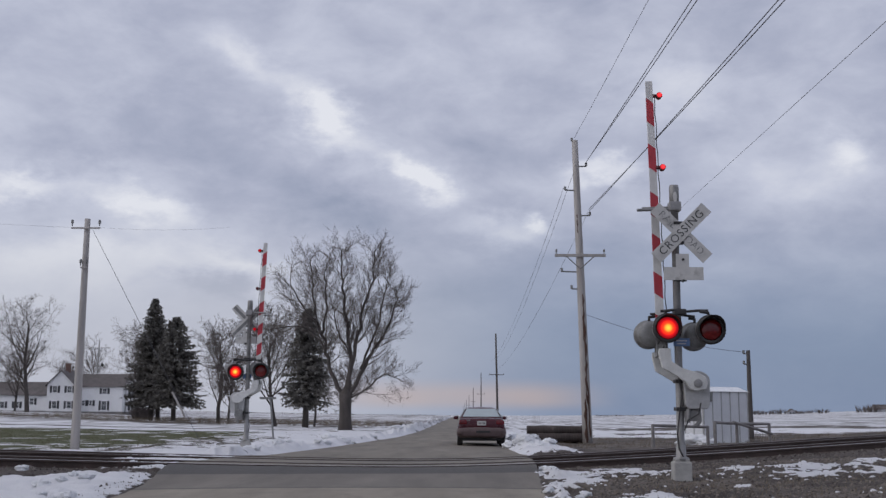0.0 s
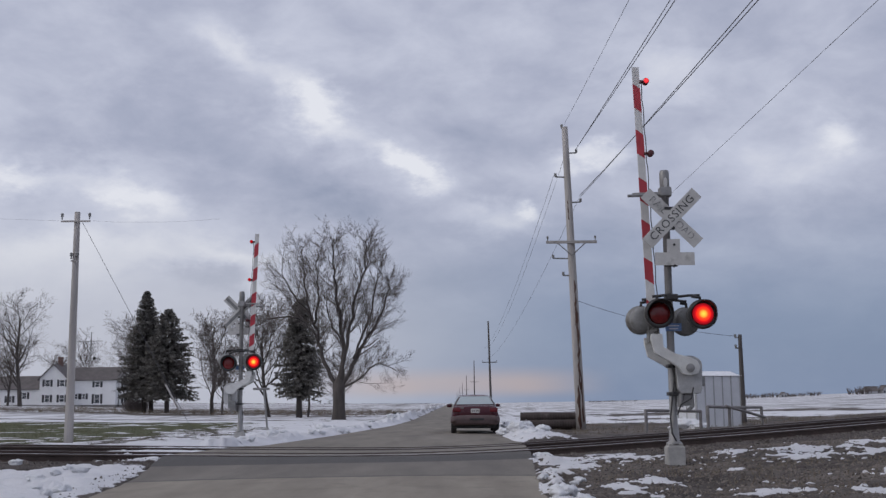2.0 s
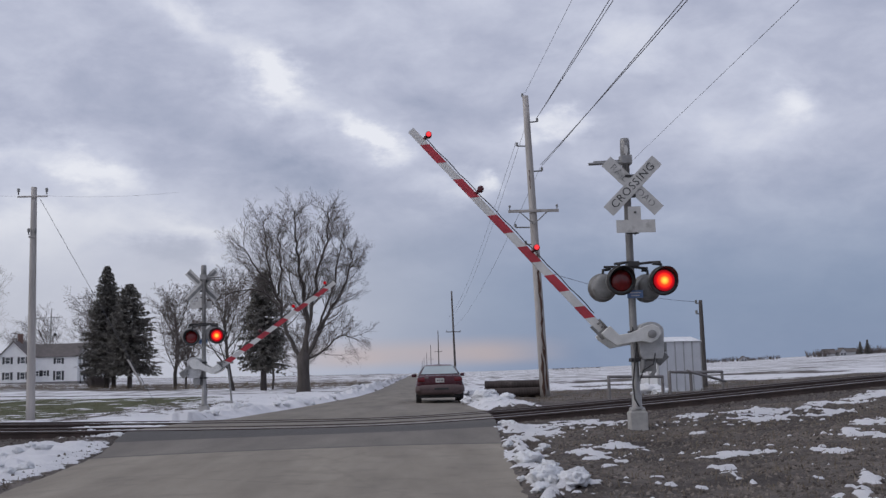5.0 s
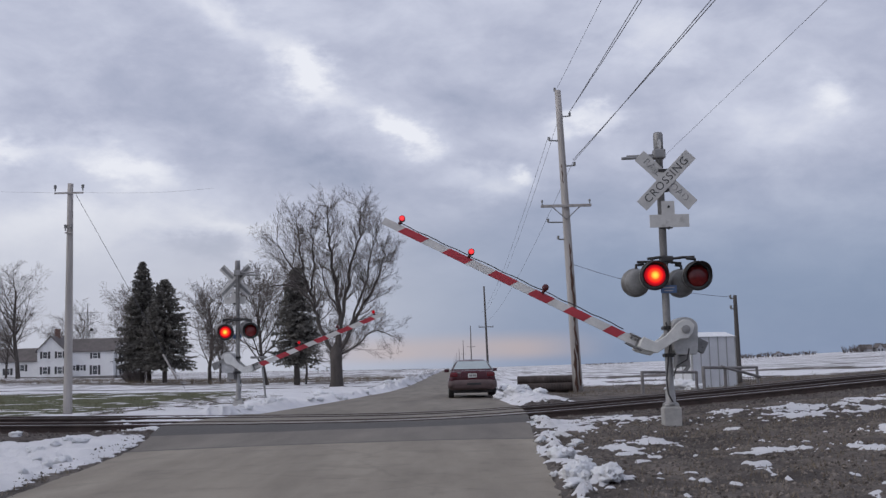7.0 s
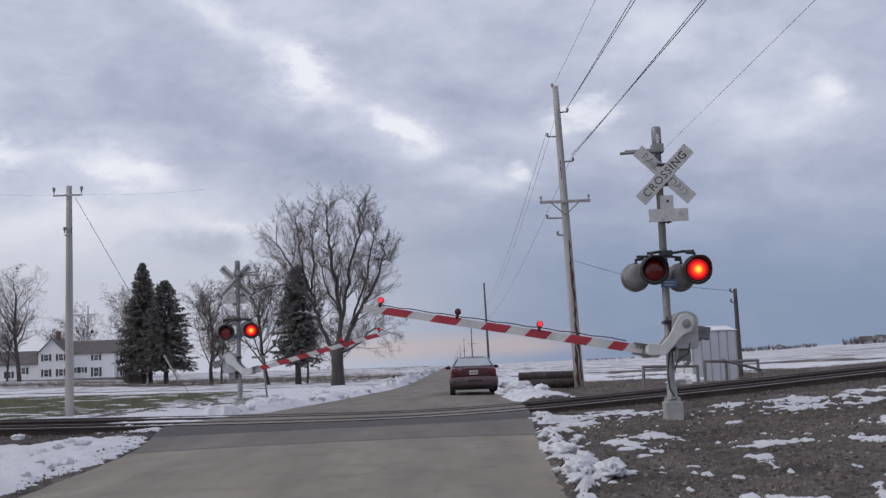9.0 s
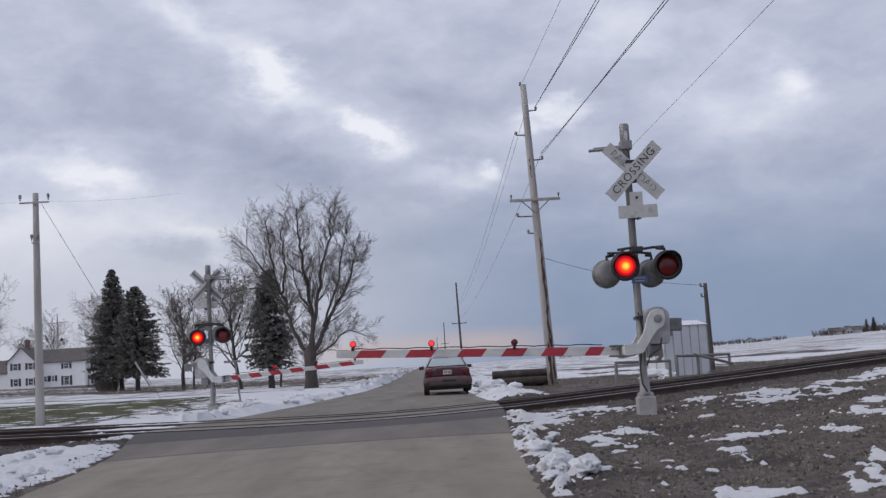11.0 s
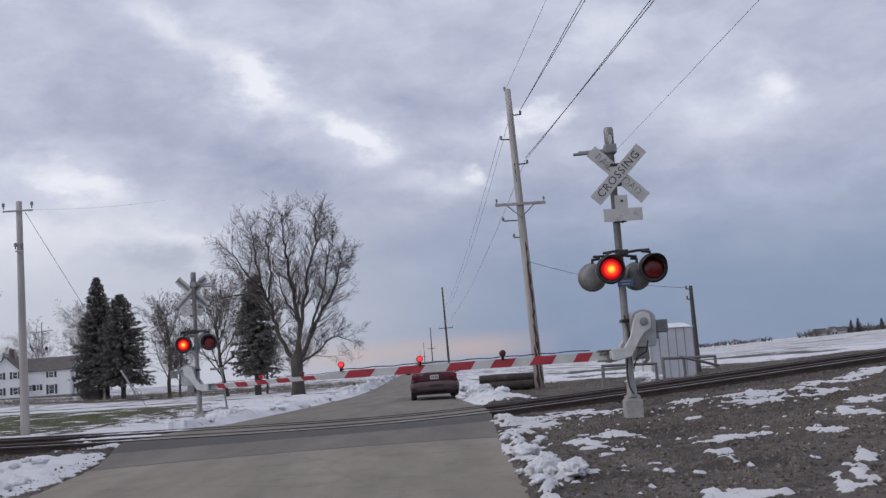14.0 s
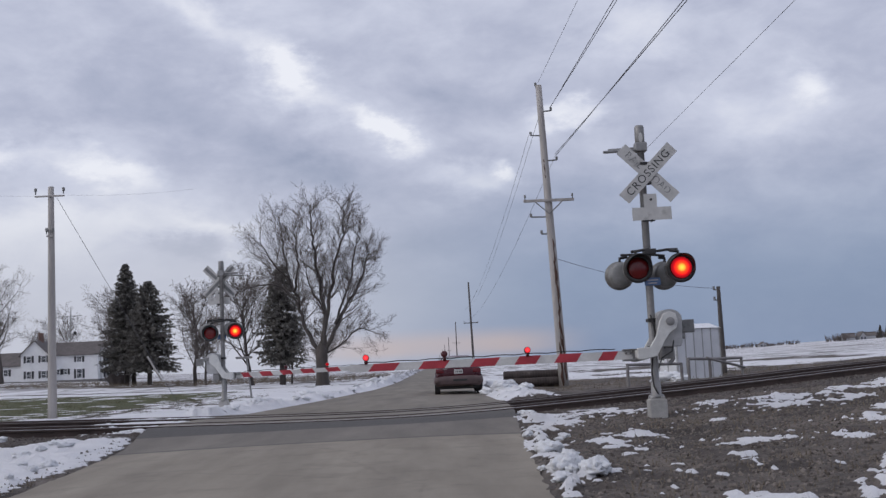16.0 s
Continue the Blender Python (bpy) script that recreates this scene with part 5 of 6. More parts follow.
def make_car(x, y):
    car = thing("sedan", "maroon four-door sedan with a salt-stained rear, stopped on the road", "car", pose(x, y, 0.02))
    bm = bmesh.new()
    loft(bm, [section(*r) for r in ((0.06, 0.74, 0.46, 0.62, 0.86), (0.10, 0.81, 0.40, 0.62, 0.93), (0.25, 0.84, 0.34, 0.62, 0.97), (0.8, 0.86, 0.26, 0.62, 0.99), (1.6, 0.865, 0.22, 0.62, 0.96), (3.0, 0.865, 0.22, 0.60, 0.93), (3.7, 0.85, 0.24, 0.58, 0.88), (4.4, 0.80, 0.30, 0.52, 0.76), (4.66, 0.66, 0.36, 0.48, 0.64))])
    body = part("body", bm, M["car_paint"], car, "maroon body", True)
    bm = bmesh.new()
    loft(bm, [[(sx * w, yy, z) for sx, w, z in ((-1, w0, 0.93), (-1.02, (w0 + w1) / 2, (0.93 + zt) / 2 - 0.02), (-1, w1, zt - 0.085), (-0.92, w1, zt - 0.035), (-0.72, w1, zt - 0.008), (0, w1, zt + 0.006), (0.72, w1, zt - 0.008), (0.92, w1, zt - 0.035), (1, w1, zt - 0.085), (1.02, (w0 + w1) / 2, (0.93 + zt) / 2 - 0.02), (1, w0, 0.93))] for yy, w0, w1, zt in ((0.70, 0.74, 0.72, 1.02), (1.30, 0.77, 0.59, 1.33), (1.9, 0.78, 0.57, 1.38), (2.5, 0.78, 0.57, 1.36), (3.35, 0.74, 0.70, 0.97))])
    part("roof", bm, M["car_paint"], car, "maroon roof and pillars", True)
    bm = bmesh.new()
    vs = [bm.verts.new(p) for p in ((-0.675, 0.705, 1.03), (0.675, 0.705, 1.03), (0.515, 1.215, 1.315), (-0.515, 1.215, 1.315), (-0.675, 0.78, 1.00), (0.675, 0.78, 1.00), (0.515, 1.27, 1.29), (-0.515, 1.27, 1.29))]
    for f in ((0, 1, 2, 3), (7, 6, 5, 4), (0, 4, 5, 1), (1, 5, 6, 2), (2, 6, 7, 3), (3, 7, 4, 0)):
        bm.faces.new([vs[i] for i in f])
    part("rear_window", bm, M["car_glass"], car, "rear window with a pale sky reflection in its colour")
    for s in (-1, 1):
        bm = bmesh.new()
        vs = [bm.verts.new((s * a, b, c)) for a, b, c in ((0.785, 1.0, 1.0), (0.80, 3.05, 1.0), (0.60, 2.55, 1.30), (0.605, 1.45, 1.30))]
        vs2 = [bm.verts.new(v.co - Vector((s * 0.03, 0, 0))) for v in vs]
        bm.faces.new(vs)
        bm.faces.new(vs2[::-1])
        for i in range(4):
            bm.faces.new((vs[i], vs2[i], vs2[(i + 1) % 4], vs[(i + 1) % 4]))
        part("side_window", bm, M["car_glass"], car)
        bm = bmesh.new()
        box(bm, (s * 0.66, 0.085, 0.83), (0.28, 0.10, 0.15), pose(0, 0, 0), 0.025)
        part("tail_lamp", bm, M["tail_red"], car, "unlit red tail lamp", True)
        bm = bmesh.new()
        box(bm, (s * 0.92, 2.95, 0.98), (0.18, 0.10, 0.12), bevel=0.03)
        part("mirror", bm, M["car_paint"], car, "", True)
        bm = bmesh.new()
        lathe(bm, [(0.06, -0.07), (0.075, -0.05), (0.12, 0.10), (0.10, 0.12), (0.03, 0.13)], Matrix.Translation((s * 0.36, 1.42, 1.02)) @ Matrix.Diagonal((1, 0.5, 1, 1)), 10)
        part("headrest", bm, M["plastic"], car)
    bm = bmesh.new()
    loft(bm, [section(yy, w, lo, 0.50, hi) for yy, w, lo, hi in ((-0.04, 0.70, 0.40, 0.60), (0.0, 0.80, 0.34, 0.64), (0.12, 0.875, 0.30, 0.645), (0.55, 0.88, 0.28, 0.60))])
    part("rear_bumper", bm, M["car_dirt"], car, "bumper grey with road salt", True)
    bm = bmesh.new()
    box(bm, (0.05, -0.045, 0.505), (0.50, 0.02, 0.07), bevel=0.008)
    part("bumper_slot", bm, M["plastic"], car)
    bm = bmesh.new()
    box(bm, (0.0, 0.068, 0.80), (0.31, 0.02, 0.155), bevel=0.004)
    plate = part("number_plate", bm, M["sign_white"], car, "white plate with blank bars")
    for k in (-0.09, -0.03, 0.05, 0.10):
        bm = bmesh.new()
        box(bm, (k, 0.056, 0.80), (0.032, 0.004, 0.06))
        part("bar", bm, M["letter"], plate)
    bm = bmesh.new()
    box(bm, (-0.48, 0.072, 0.905), (0.16, 0.012, 0.03))
    part("badge", bm, M["galvanised"], car)
    bm = bmesh.new()
    tube(bm, [(0.45, -0.02, 0.27), (0.45, 0.5, 0.28)], 0.03, 10)
    part("exhaust", bm, M["rail_side"], car)
    bm = bmesh.new()
    box(bm, (0, 2.3, 0.24), (1.4, 3.9, 0.12), bevel=0.02)
    part("underbody", bm, M["plastic"], car)
    for sx in (-1, 1):
        for yy in (0.95, 3.65):
            m = Matrix.Translation((sx * 0.765, yy, 0.30)) @ pose(0, 0, 0, 0, 90 * sx, 0)
            bm = bmesh.new()
            lathe(bm, [(0.20, -0.10), (0.29, -0.10), (0.305, -0.07), (0.305, 0.07), (0.29, 0.10), (0.20, 0.10)], m, 22)
            tyre = part("wheel", bm, M["tyre"], car, "black tyre", True)
            bm = bmesh.new()
            lathe(bm, [(0.05, 0.085), (0.06, 0.105), (0.17, 0.095), (0.20, 0.11), (0.20, 0.06)], m, 18)
            part("rim", bm, M["alu_paint"], tyre, "dull alloy rim", True)


make_car(0.86, 38.5)


# ---- equipment shed, railings and pipes beyond the rails ----
def make_shed():
    ang = math.degrees(math.atan(0.40))
    sh = thing("equipment_shed", "small white sheet-metal railway equipment shed with snow on its roof", "shed", pose(9.25, 40.9, 0.05, 0, 0, ang))
    W, D, Hh = 1.98, 1.25, 1.98
    bm = bmesh.new()
    box(bm, (W / 2, D / 2, Hh / 2), (W, D, Hh))
    part("wall", bm, M["shed"], sh, "white sheet-metal walls")
    for i in range(6):
        bm = bmesh.new()
        box(bm, (0.0 + W * i / 5, -0.012, Hh / 2), (0.035, 0.03, Hh), bevel=0.006)
        part("seam", bm, M["alu_paint"], sh)
    for i in range(3):
        bm = bmesh.new()
        box(bm, (-0.012, 0.05 + (D - 0.05) * i / 2, Hh / 2), (0.03, 0.035, Hh), bevel=0.006)
        part("seam", bm, M["alu_paint"], sh)
    bm = bmesh.new()
    prism(bm, [(-0.06, 0), (D + 0.06, 0), (D / 2, 0.14)], W + 0.14, Matrix.Translation((W / 2, 0, Hh)) @ pose(0, 0, 0, 0, 0, 90) @ Matrix.Identity(4) @ Matrix.Translation((0, 0, 0)))
    roof = part("roof", bm, M["shed"], sh, "low metal roof")
    bm = bmesh.new()
    prism(bm, [(-0.03, 0.012), (D + 0.03, 0.012), (D / 2, 0.20)], W + 0.08, Matrix.Translation((W / 2, 0, Hh)) @ pose(0, 0, 0, 0, 0, 90))
    part("snow_cap", bm, M["snow"], sh, "thin layer of snow")
    bm = bmesh.new()
    lathe(bm, [(0.05, 0), (0.05, 0.34), (0.17, 0.36), (0.15, 0.44), (0.05, 0.49)], Matrix.Translation((0.30, 0.75, Hh + 0.08)), 14)
    part("vent_cowl", bm, M["white_paint"], sh, "round roof vent", True)
    bm = bmesh.new()
    box(bm, (0.14, -0.08, 1.78), (0.32, 0.16, 0.36), bevel=0.02)
    part("meter_box", bm, M["lamp_grey"], sh, "grey metal meter box")
    bm = bmesh.new()
    box(bm, (W / 2, D / 2, -0.02), (W + 0.2, D + 0.2, 0.20), bevel=0.02)
    part("plinth", bm, M["concrete"], sh)


make_shed()


def make_railing(pts, heights, label):
    r = thing("pipe_railing", label, "railing", pose(*pts[0], float(land(*pts[0]))), "railings by the shed")
    o = Vector((*pts[0], 0))
    tops = []
    for p, h in zip(pts, heights):
        q = Vector((*p, 0)) - o
        bm = bmesh.new()
        tube(bm, [q + Vector((0, 0, -0.1)), q + Vector((0, 0, h))], 0.055, 10)
        part("post", bm, M["rail_wood"], r)
        tops.append(q + Vector((0, 0, h - 0.03)))
    for a, b in zip(tops, tops[1:]):
        bm = bmesh.new()
        tube(bm, [a, b], 0.05, 10)
        part("rail", bm, M["rail_wood"], r)
    return r


make_railing([(6.45, 36.0), (8.62, 37.6)], [0.78, 0.72], "weathered grey railing beside the rails")
front = make_railing([(8.78, 37.2), (9.75, 38.1), (11.3, 39.6)], [0.84, 0.80, 0.78], "weathered grey railing with a sloping brace in front of the shed")
bm = bmesh.new()
tube(bm, [(0.80, 0.68, 0.82), (2.62, 2.38, 0.40)], 0.05, 10)
part("brace", bm, M["rail_wood"], front)


def make_culverts():
    rows = [(0.0, 0.0, 0.0), (0.0, 0.36, 0.0), (0.06, 0.18, 0.29)]
    for dx, dy, dz in rows:
        bm = bmesh.new()
        prof, L = [], 2.45
        n = 46
        for i in range(n + 1):
            prof.append((0.165 + 0.010 * (i % 2), L * i / n))
        prof += [(0.15, L), (0.15, 0.02)]
        lathe(bm, prof, pose(2.72 + dx, 43.4 + dy, 0.24 + dz) @ pose(0, 0, 0, 0, 90, 0) @ pose(0, 0, 0, 0, 0, 0), 16)
        ob = part("culvert_pipe", bm, M["rust_pipe"], smooth=False)
        tagged(ob, "rusty corrugated steel culvert pipe stacked by the road", "pipe", "stacked culvert pipes")
    bm = bmesh.new()
    box(bm, (3.95, 43.9, 0.06), (2.5, 0.16, 0.18), bevel=0.01)
    tagged(part("timber", bm, M["tie"]), "dark old timber under the stacked pipes", "timber")


make_culverts()
bm = bmesh.new()
lathe(bm, [(0.03, 0), (0.03, 0.25)], Matrix(), 8)
box(bm, (0, 0, 0.34), (0.40, 0.24, 0.26), bevel=0.05)
tagged(part("mailbox", bm, M["black_metal"], at=pose(-3.75, 75, 0.02)), "dark mailbox on a post by the driveway", "mailbox")


# ---- far distance ----
def far_wood(x0, x1, y, h, seed, label):
    rng = random.Random(seed)
    bm = bmesh.new()
    n = int((x1 - x0) * min(4.5, 1400 / y))
    for i in range(n):
        x = rng.uniform(x0, x1)
        hh = h * rng.uniform(0.45, 1.0) * (0.6 + 0.4 * noise.noise(Vector((x * 0.06, seed, 0))))
        yy = y + rng.uniform(-8, 8)
        z = float(land(x, yy))
        for k in range(7):
            a = Vector((x, yy, z + hh * rng.uniform(0.0, 0.3)))
            e = Vector((x + rng.gauss(0, hh * 0.24), yy + rng.gauss(0, 1), z + hh * rng.uniform(0.6, 1.0)))
            tube(bm, [a, e], [0.16, 0.06], 3, False)
    ob = part("far_wood", bm, M["twig"])
    tagged(ob, label, "trees", kind="stuff")


far_wood(184, 236, 700, 5.6, 1, "bare windbreak trees far across the snowy field")
far_wood(108, 146, 850, 2.4, 2, "low bare hedge on the horizon")
far_wood(221, 230, 600, 7.5, 3, "bare trees round a far farmstead")
far_wood(232, 280, 614, 8.5, 4, "bare trees behind a far farmstead")
far_wood(-330, -30, 1500, 3.2, 9, "thin line of bare trees on the horizon")
far_wood(262, 330, 640, 6.0, 6, "bare trees beyond a far farmstead")


def far_building(name, label, x, y, w, d, eave, ridge, mat, turn=0):
    b = thing(name, label, "building", pose(x, y, float(land(x, y)) - 0.2, 0, 0, turn))
    bm = bmesh.new()
    box(bm, (0, 0, eave / 2), (w, d, eave))
    prism(bm, [(-w / 2, eave), (w / 2, eave), (0, ridge)], d, Matrix())
    part("wall", bm, mat, b)
    bm = bmesh.new()
    for s in (-1, 1):
        m = Matrix.Translation((s * w / 4, 0, (eave + ridge) / 2 + 0.12)) @ pose(0, 0, 0, 0, s * math.degrees(math.atan2(ridge - eave, w / 2)), 0)
        box(bm, (0, 0, 0), (math.hypot(w / 2, ridge - eave) + 0.8, d + 0.8, 0.2), m)
    part("roof", bm, M["shingle"], b)
    for dx in (-w / 4, w / 4):
        bm = bmesh.new()
        box(bm, (dx, -d / 2 - 0.02, eave * 0.5), (0.9, 0.08, 1.3))
        part("window", bm, M["pane"], b)


far_building("far_farmhouse", "white farmhouse far across the field", 238.5, 598, 3.6, 6, 2.2, 4.3, M["sign_back"])
far_building("far_house", "low pale house with a long dark roof far across the field", 232.0, 600, 5.0, 6.5, 2.0, 4.0, M["sign_back"], 80)
far_building("far_barn", "pale barn far across the field", 245, 602, 4.0, 6, 2.2, 3.8, M["sign_back"], 70)
far_building("far_shed", "pale shed on the horizon", 211, 690, 4, 5, 1.8, 3.2, M["sign_back"])
for x, y, h, w in ((252, 604, 7.4, 3.2), (257, 606, 8.2, 3.6), (268, 600, 6.5, 3.6)):
    spruce(x, y, float(land(x, y)), h, w, int(x), "dark evergreen by the far farmstead", 0.3, 0.6)


# ---- loose snow lumps and gravel ----
def lump_mesh(name, mat, seed, rough=0.3, sub=2):
    rng = random.Random(seed)
    bm = bmesh.new()
    bmesh.ops.create_icosphere(bm, subdivisions=sub, radius=1.0)
    off = Vector((rng.uniform(0, 50), rng.uniform(0, 50), 0))
    for v in bm.verts:
        v.co *= 1 + rough * noise.fractal(v.co * 1.7 + off, 0.6, 2.1, 5)
    return mesh_of(name, bm, mat, sub > 1)


def snow_lumps():
    meshes = [lump_mesh("snow_lump", M["snow"], 100 + i, 0.5, 4) for i in range(5)]
    rng = random.Random(8)
    spots = []
    for i in range(20):      # right verge before the rails
        y = rng.uniform(9.0, 22.5)
        off = abs(rng.gauss(0.28, 0.18))
        spots.append((float(road_edges(y)[1]) + off, y, rng.uniform(0.04, 0.11)))
    spots += [(1.20, 10.35, 0.15), (1.42, 10.2, 0.09), (1.55, 10.6, 0.10), (1.32, 11.2, 0.08), (1.45, 12.0, 0.09)]
    for i in range(30):      # left bank beyond the rails
        y = rng.uniform(29, 60)
        spots.append((float(road_edges(y)[0]) - abs(rng.gauss(0.6, 0.4)), y, rng.uniform(0.08, 0.20)))
    for i in range(24):      # right bank beyond the rails
        y = rng.uniform(33, 50)
        spots.append((float(road_edges(y)[1]) + abs(rng.gauss(0.7, 0.4)), y, rng.uniform(0.10, 0.24)))
    for i in range(12):      # left verge before the rails
        y = rng.uniform(11, 17)
        spots.append((float(road_edges(y)[0]) - 0.3 - abs(rng.gauss(0.5, 0.4)), y, rng.uniform(0.04, 0.10)))
    for x, y, s in ((-6.3, 21.2, 0.07), (-6.6, 21.5, 0.10), (-7.6, 19.0, 0.10), (4.2, 24.2, 0.10), (8.75, 40.3, 0.42), (9.05, 39.9, 0.25)):
        spots.append((x, y, s))
    zs = ground_at(np.array([s[0] for s in spots]), np.array([s[1] for s in spots]))[0]
    for i, ((x, y, s), z) in enumerate(zip(spots, zs)):
        ob = new("snow_lump", meshes[i % 5])
        m = pose(x, y, float(z) + s * 0.25, 0, 0, rng.uniform(0, 360)) @ Matrix.Diagonal((s * rng.uniform(0.9, 1.6), s * rng.uniform(0.8, 1.3), s * rng.uniform(0.6, 0.9), 1))
        ob.matrix_basis = m
        tagged(ob, "rounded lump of ploughed snow at the roadside", "snow lump", "snow lumps along the road")


snow_lumps()


def scatter(name, label, n, box_, size, seed, mat, keep):
    rng = np.random.default_rng(seed)
    x = rng.uniform(box_[0], box_[1], n)
    y = rng.uniform(box_[2], box_[3], n)
    z, snow, grass, bed = ground_at(x, y)
    ok = keep(x, y, snow, bed)
    x, y, z = x[ok], y[ok], z[ok]
    k = len(x)
    base = np.array([(1, 0, -0.2), (-0.5, 0.87, -0.2), (-0.5, -0.87, -0.2), (0.3, 0.2, 0.7), (-0.4, 0.1, 0.45), (0.1, -0.55, 0.5)])
    tris = np.array([(0, 1, 3), (1, 4, 3), (1, 2, 4), (2, 5, 4), (2, 0, 5), (0, 3, 5), (3, 4, 5)])
    s = size[0] + (size[1] - size[0]) * rng.random(k) ** 3
    a = rng.uniform(0, 6.283, k)
    jit = 1 + 0.35 * rng.standard_normal((k, 6, 3))
    p = base[None] * jit * s[:, None, None]
    c, sn = np.cos(a)[:, None], np.sin(a)[:, None]
    px = p[..., 0] * c - p[..., 1] * sn + x[:, None]
    py = p[..., 0] * sn + p[..., 1] * c + y[:, None]
    co = np.stack([px, py, p[..., 2] + z[:, None]], -1).reshape(-1, 3)
    f = (tris[None] + 6 * np.arange(k)[:, None, None]).reshape(-1, 3)
    me = bpy.data.meshes.new(name)
    me.from_pydata(co.tolist(), [], f.tolist())
    me.materials.append(mat)
    tagged(new(name, me), label, "gravel", kind="stuff")


def stone_material(name, a, b):
    m = bpy.data.materials.new(name)
    m.use_nodes = True
    nt = m.node_tree
    bsdf = nt.nodes["Principled BSDF"]
    g = nt.nodes.new("ShaderNodeNewGeometry")
    nt.links.new(mix_node(nt, g.outputs["Random Per Island"], a, b), bsdf.inputs["Base Color"])
    bsdf.inputs["Roughness"].default_value = 0.9
    return m


scatter("verge_gravel", "loose grey gravel and clods on the muddy verge", 70000, (0.9, 10.5, 7.2, 22.5), (0.004, 0.030), 5, stone_material("verge_stones", (0.042, 0.034, 0.029), (0.25, 0.215, 0.185)), lambda x, y, s, b: (x > road_edges(y)[1] + 0.05) & (s < 0.35))
scatter("track_ballast", "dark crushed-stone ballast round the tracks", 30000, (-16, 18, 15, 34), (0.02, 0.06), 6, stone_material("ballast_stones", (0.045, 0.037, 0.033), (0.18, 0.155, 0.14)), lambda x, y, s, b: (b > 0.3) & (s < 0.3) & ((x < road_edges(y)[0]) | (x > road_edges(y)[1])))
scatter("edge_grit", "dark grit along the road edge", 7000, (-7, 2.4, 7.2, 22), (0.006, 0.03), 7, stone_material("edge_stones", (0.04, 0.034, 0.03), (0.18, 0.16, 0.14)), lambda x, y, s, b: (np.abs(np.maximum(road_edges(y)[0] - x, x - road_edges(y)[1]) - 0.12) < 0.22))


def tufts(name, label, n, box_, height, seed, mat, keep):
    """Dead stalks: three-sided blades in loose clumps."""
    rng = np.random.default_rng(seed)
    cx, cy = rng.uniform(box_[0], box_[1], n // 6), rng.uniform(box_[2], box_[3], n // 6)
    pick = rng.integers(0, len(cx), n)
    x, y = cx[pick] + rng.normal(0, 0.12, n), cy[pick] + rng.normal(0, 0.12, n)
    z, snow, grass, bed = ground_at(x, y)
    ok = keep(x, y, snow, bed)
    x, y, z = x[ok], y[ok], z[ok]
    k = len(x)
    h = height[0] + (height[1] - height[0]) * rng.random(k)
    w = 0.006 + 0.006 * rng.random(k)
    a = rng.uniform(0, 6.283, k)
    lean = rng.normal(0, 0.35, (k, 2)) * h[:, None]
    p0 = np.stack([x + np.cos(a) * w, y + np.sin(a) * w, z - 0.02], -1)
    p1 = np.stack([x - np.cos(a) * w, y - np.sin(a) * w, z - 0.02], -1)
    p2 = np.stack([x - np.sin(a) * w, y + np.cos(a) * w, z - 0.02], -1)
    p3 = np.stack([x + lean[:, 0], y + lean[:, 1], z + h], -1)
    co = np.stack([p0, p1, p2, p3], 1).reshape(-1, 3)
    f = (np.array([(0, 1, 3), (1, 2, 3), (2, 0, 3)])[None] + 4 * np.arange(k)[:, None, None]).reshape(-1, 3)
    me = bpy.data.meshes.new(name)
    me.from_pydata(co.tolist(), [], f.tolist())
    me.materials.append(mat)
    tagged(new(name, me), label, "dead grass", kind="stuff")


STALK = stone_material("dead_stalks", (0.11, 0.085, 0.06), (0.24, 0.20, 0.15))
tufts("dead_weeds", "brown dead weeds along the far side of the tracks", 16000, (2.5, 34, 36, 62), (0.04, 0.15), 11, STALK, lambda x, y, s, b: (s < 0.4) & (b < 0.1) & (x > road_edges(y)[1] + 0.6))
tufts("field_weeds", "brown dead weeds in the snowy field behind the yard", 16000, (-52, -5, 92, 150), (0.15, 0.55), 15, STALK, lambda x, y, s, b: x < -0.04 * y)
tufts("lawn_stubble", "thin winter grass on the yard beyond the tracks", 14000, (-26, -6.5, 31, 62), (0.03, 0.12), 12, stone_material("winter_grass", (0.07, 0.075, 0.035), (0.17, 0.155, 0.085)), lambda x, y, s, b: (s < 0.5) & (b < 0.1))
tufts("verge_stubble", "sparse dead grass on the muddy verge", 5000, (1.2, 10, 8, 21), (0.02, 0.08), 13, STALK, lambda x, y, s, b: (s < 0.3) & (b < 0.1) & (x > road_edges(y)[1] + 0.5))
tufts("edge_grass", "flattened dead grass between road and snow", 3000, (-6.2, -4.0, 8, 17), (0.02, 0.07), 14, STALK, lambda x, y, s, b: (s < 0.4) & (x < road_edges(y)[0] - 0.03))


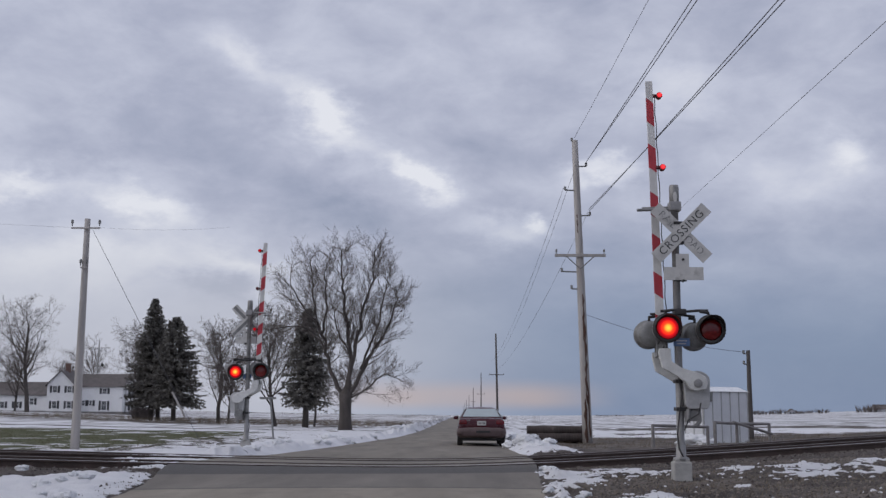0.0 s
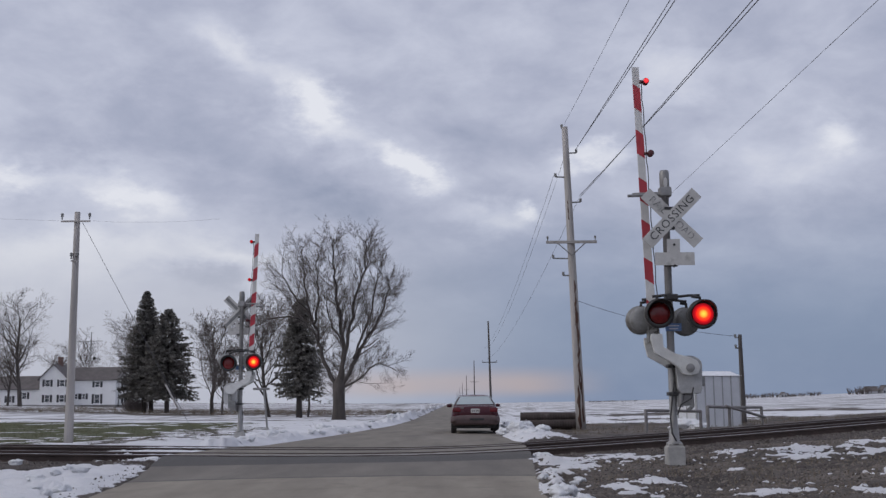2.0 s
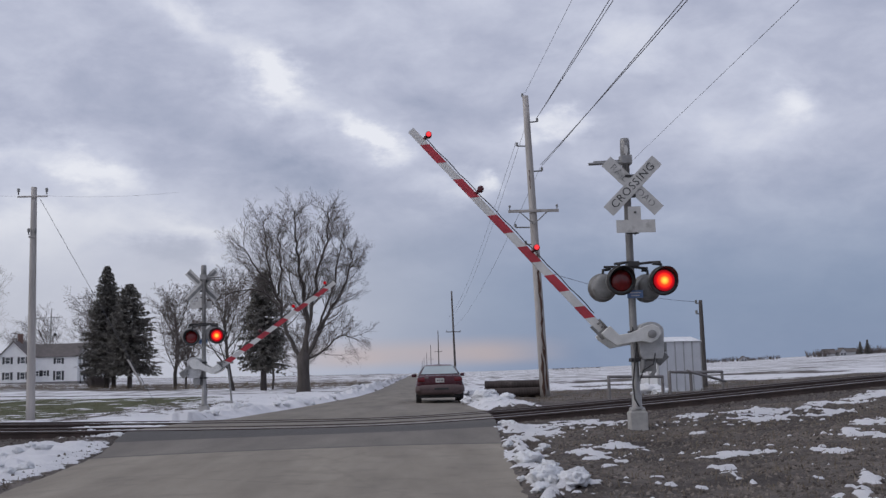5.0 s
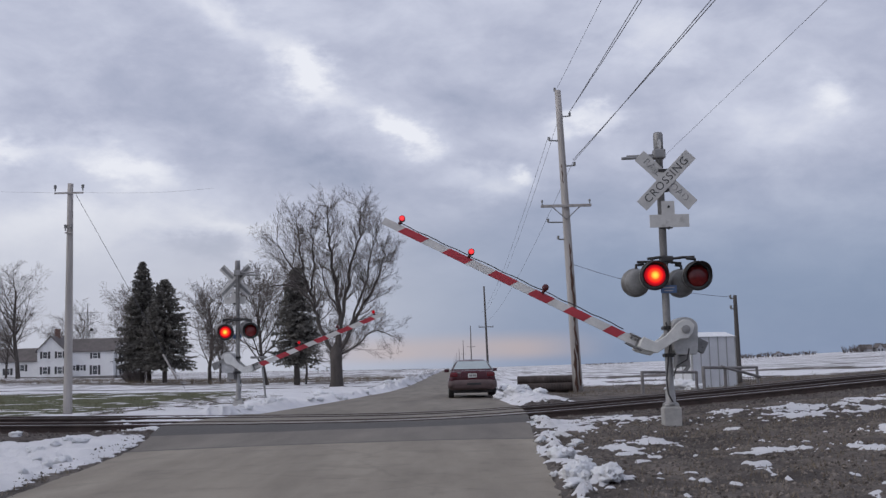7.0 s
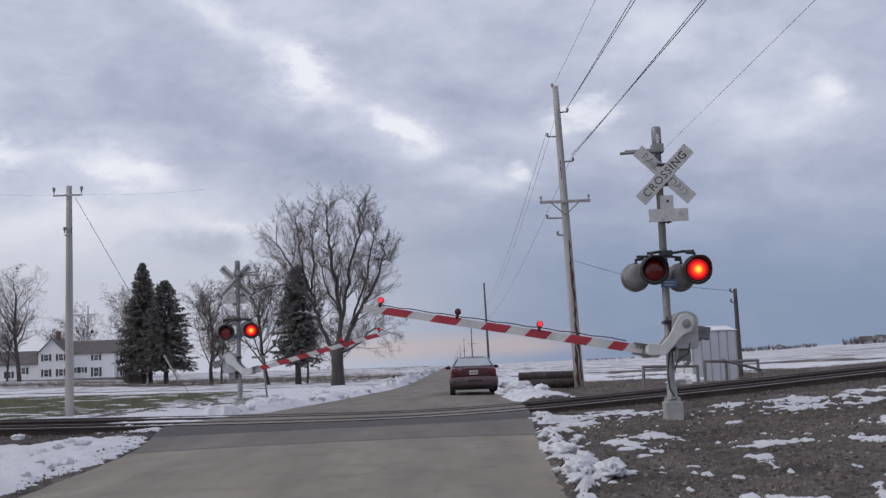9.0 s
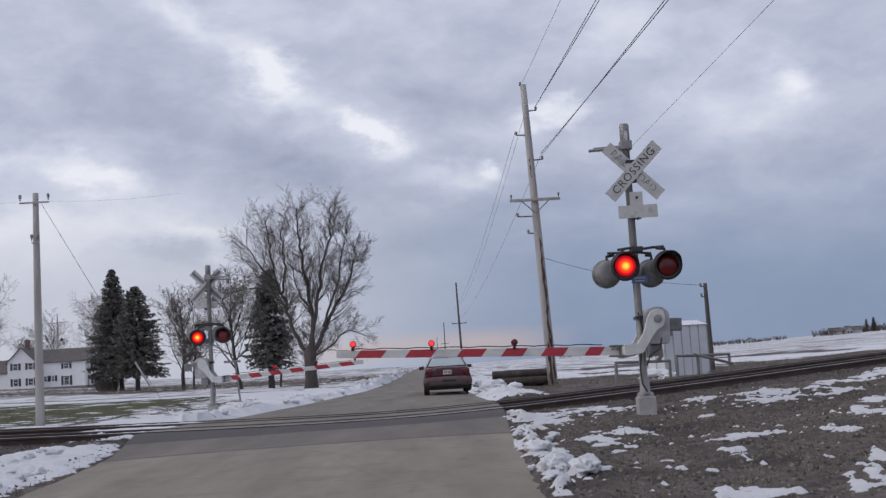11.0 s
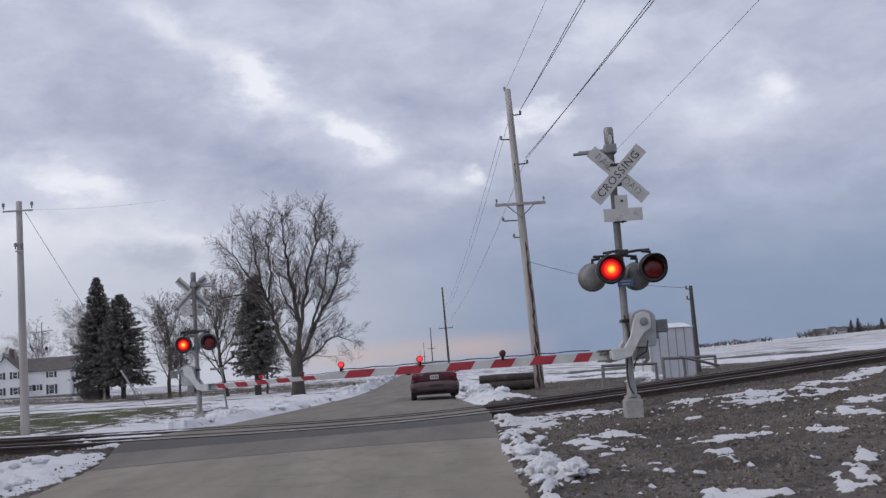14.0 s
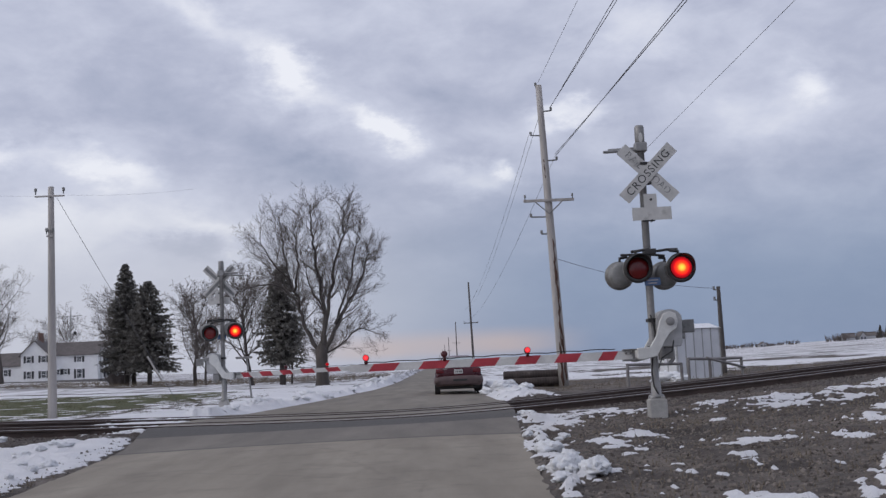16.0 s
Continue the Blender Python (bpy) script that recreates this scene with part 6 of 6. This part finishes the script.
# ---- what moves ----
NEAR_ARM = [(0.0, 89.3), (1.6, 89.4), (2.0, 88.8), (2.4, 85.3), (2.7, 79.6), (3.0, 74.5), (3.5, 67.5), (4.2, 59.0), (5.2, 46.0), (6.3, 33.5), (7.0, 27.5), (8.0, 18.5), (9.0, 10.8), (10.2, 5.0), (11.3, 2.2), (11.9, 1.4), (12.5, 0.8), (13.5, 0.2), (16.0, -0.2)]
FAR_ARM = [(0.0, 88.2), (1.5, 88.2), (2.0, 88.0), (2.4, 81.5), (2.7, 73.0), (3.0, 67.0), (3.5, 58.5), (4.2, 46.5), (5.2, 33.0), (6.3, 23.0), (7.0, 21.0), (8.0, 17.0), (9.0, 13.5), (10.2, 7.0), (11.3, 2.5), (12.5, 1.0), (16.0, 1.0)]
PERIOD, LEFT_ENDS, LEFT_STARTS = 1.43, 0.155, 0.855


def flashes():
    """Times at which the flashers change over, and the side that is lit from then on."""
    out = [(-1.0, 0)]
    for k in range(13):
        out += [(LEFT_ENDS + k * PERIOD, 1), (LEFT_STARTS + k * PERIOD, 0)]
    return [(t, s) for t, s in out if t < 16.0]


def swap_rows(spots):
    """Rows that hold a lit lens before one lamp, then before the other."""
    rows, side = [(0.0, spots[0])], 0
    for t, s in flashes()[1:]:
        rows += [(t, spots[side]), (t + 0.0334, spots[s])]
        side = s
    return rows + [(16.0, spots[side])] if rows[-1][0] < 15.99 else rows


def kid(ob, name):
    return [c for c in ob.children if c.name.split(".")[0] == name]


def motions():
    for sig, angles, reach, tip_back in ((near_signal, NEAR_ARM, 1.0, 3.0), (far_signal, FAR_ARM, FAR_REACH, 0.0)):
        arm = kid(sig, "gate_arm")[0]
        walk(arm, [(t, pose(*PIVOT, -tip_back) @ pose(0, 0, 0, 0, a, 0)) for t, a in angles])
        lenses = kid(sig, "lit_lens")
        (xa, ya, za), (xb, yb, zb) = LAMP_FRONT
        walk(lenses[0], swap_rows([pose(xa, ya - 0.034, za), pose(xb, yb - 0.034, zb)]))
        (xa, ya, za), (xb, yb, zb) = LAMP_BACK
        walk(lenses[1], swap_rows([pose(xb, yb + 0.034, zb, 0, 0, 180), pose(xa, ya + 0.034, za, 0, 0, 180)]))
        lamp = kid(kid(arm, "boom")[0], "lit_boom_lamp")[1]
        h = -BOOM_DROP + 0.165
        spots = [pose(-BOOM_LAMPS[k] * reach, 0.222, h) for k in (1, 2)]
        walk(lamp, swap_rows(spots if sig is near_signal else spots[::-1]))


motions()
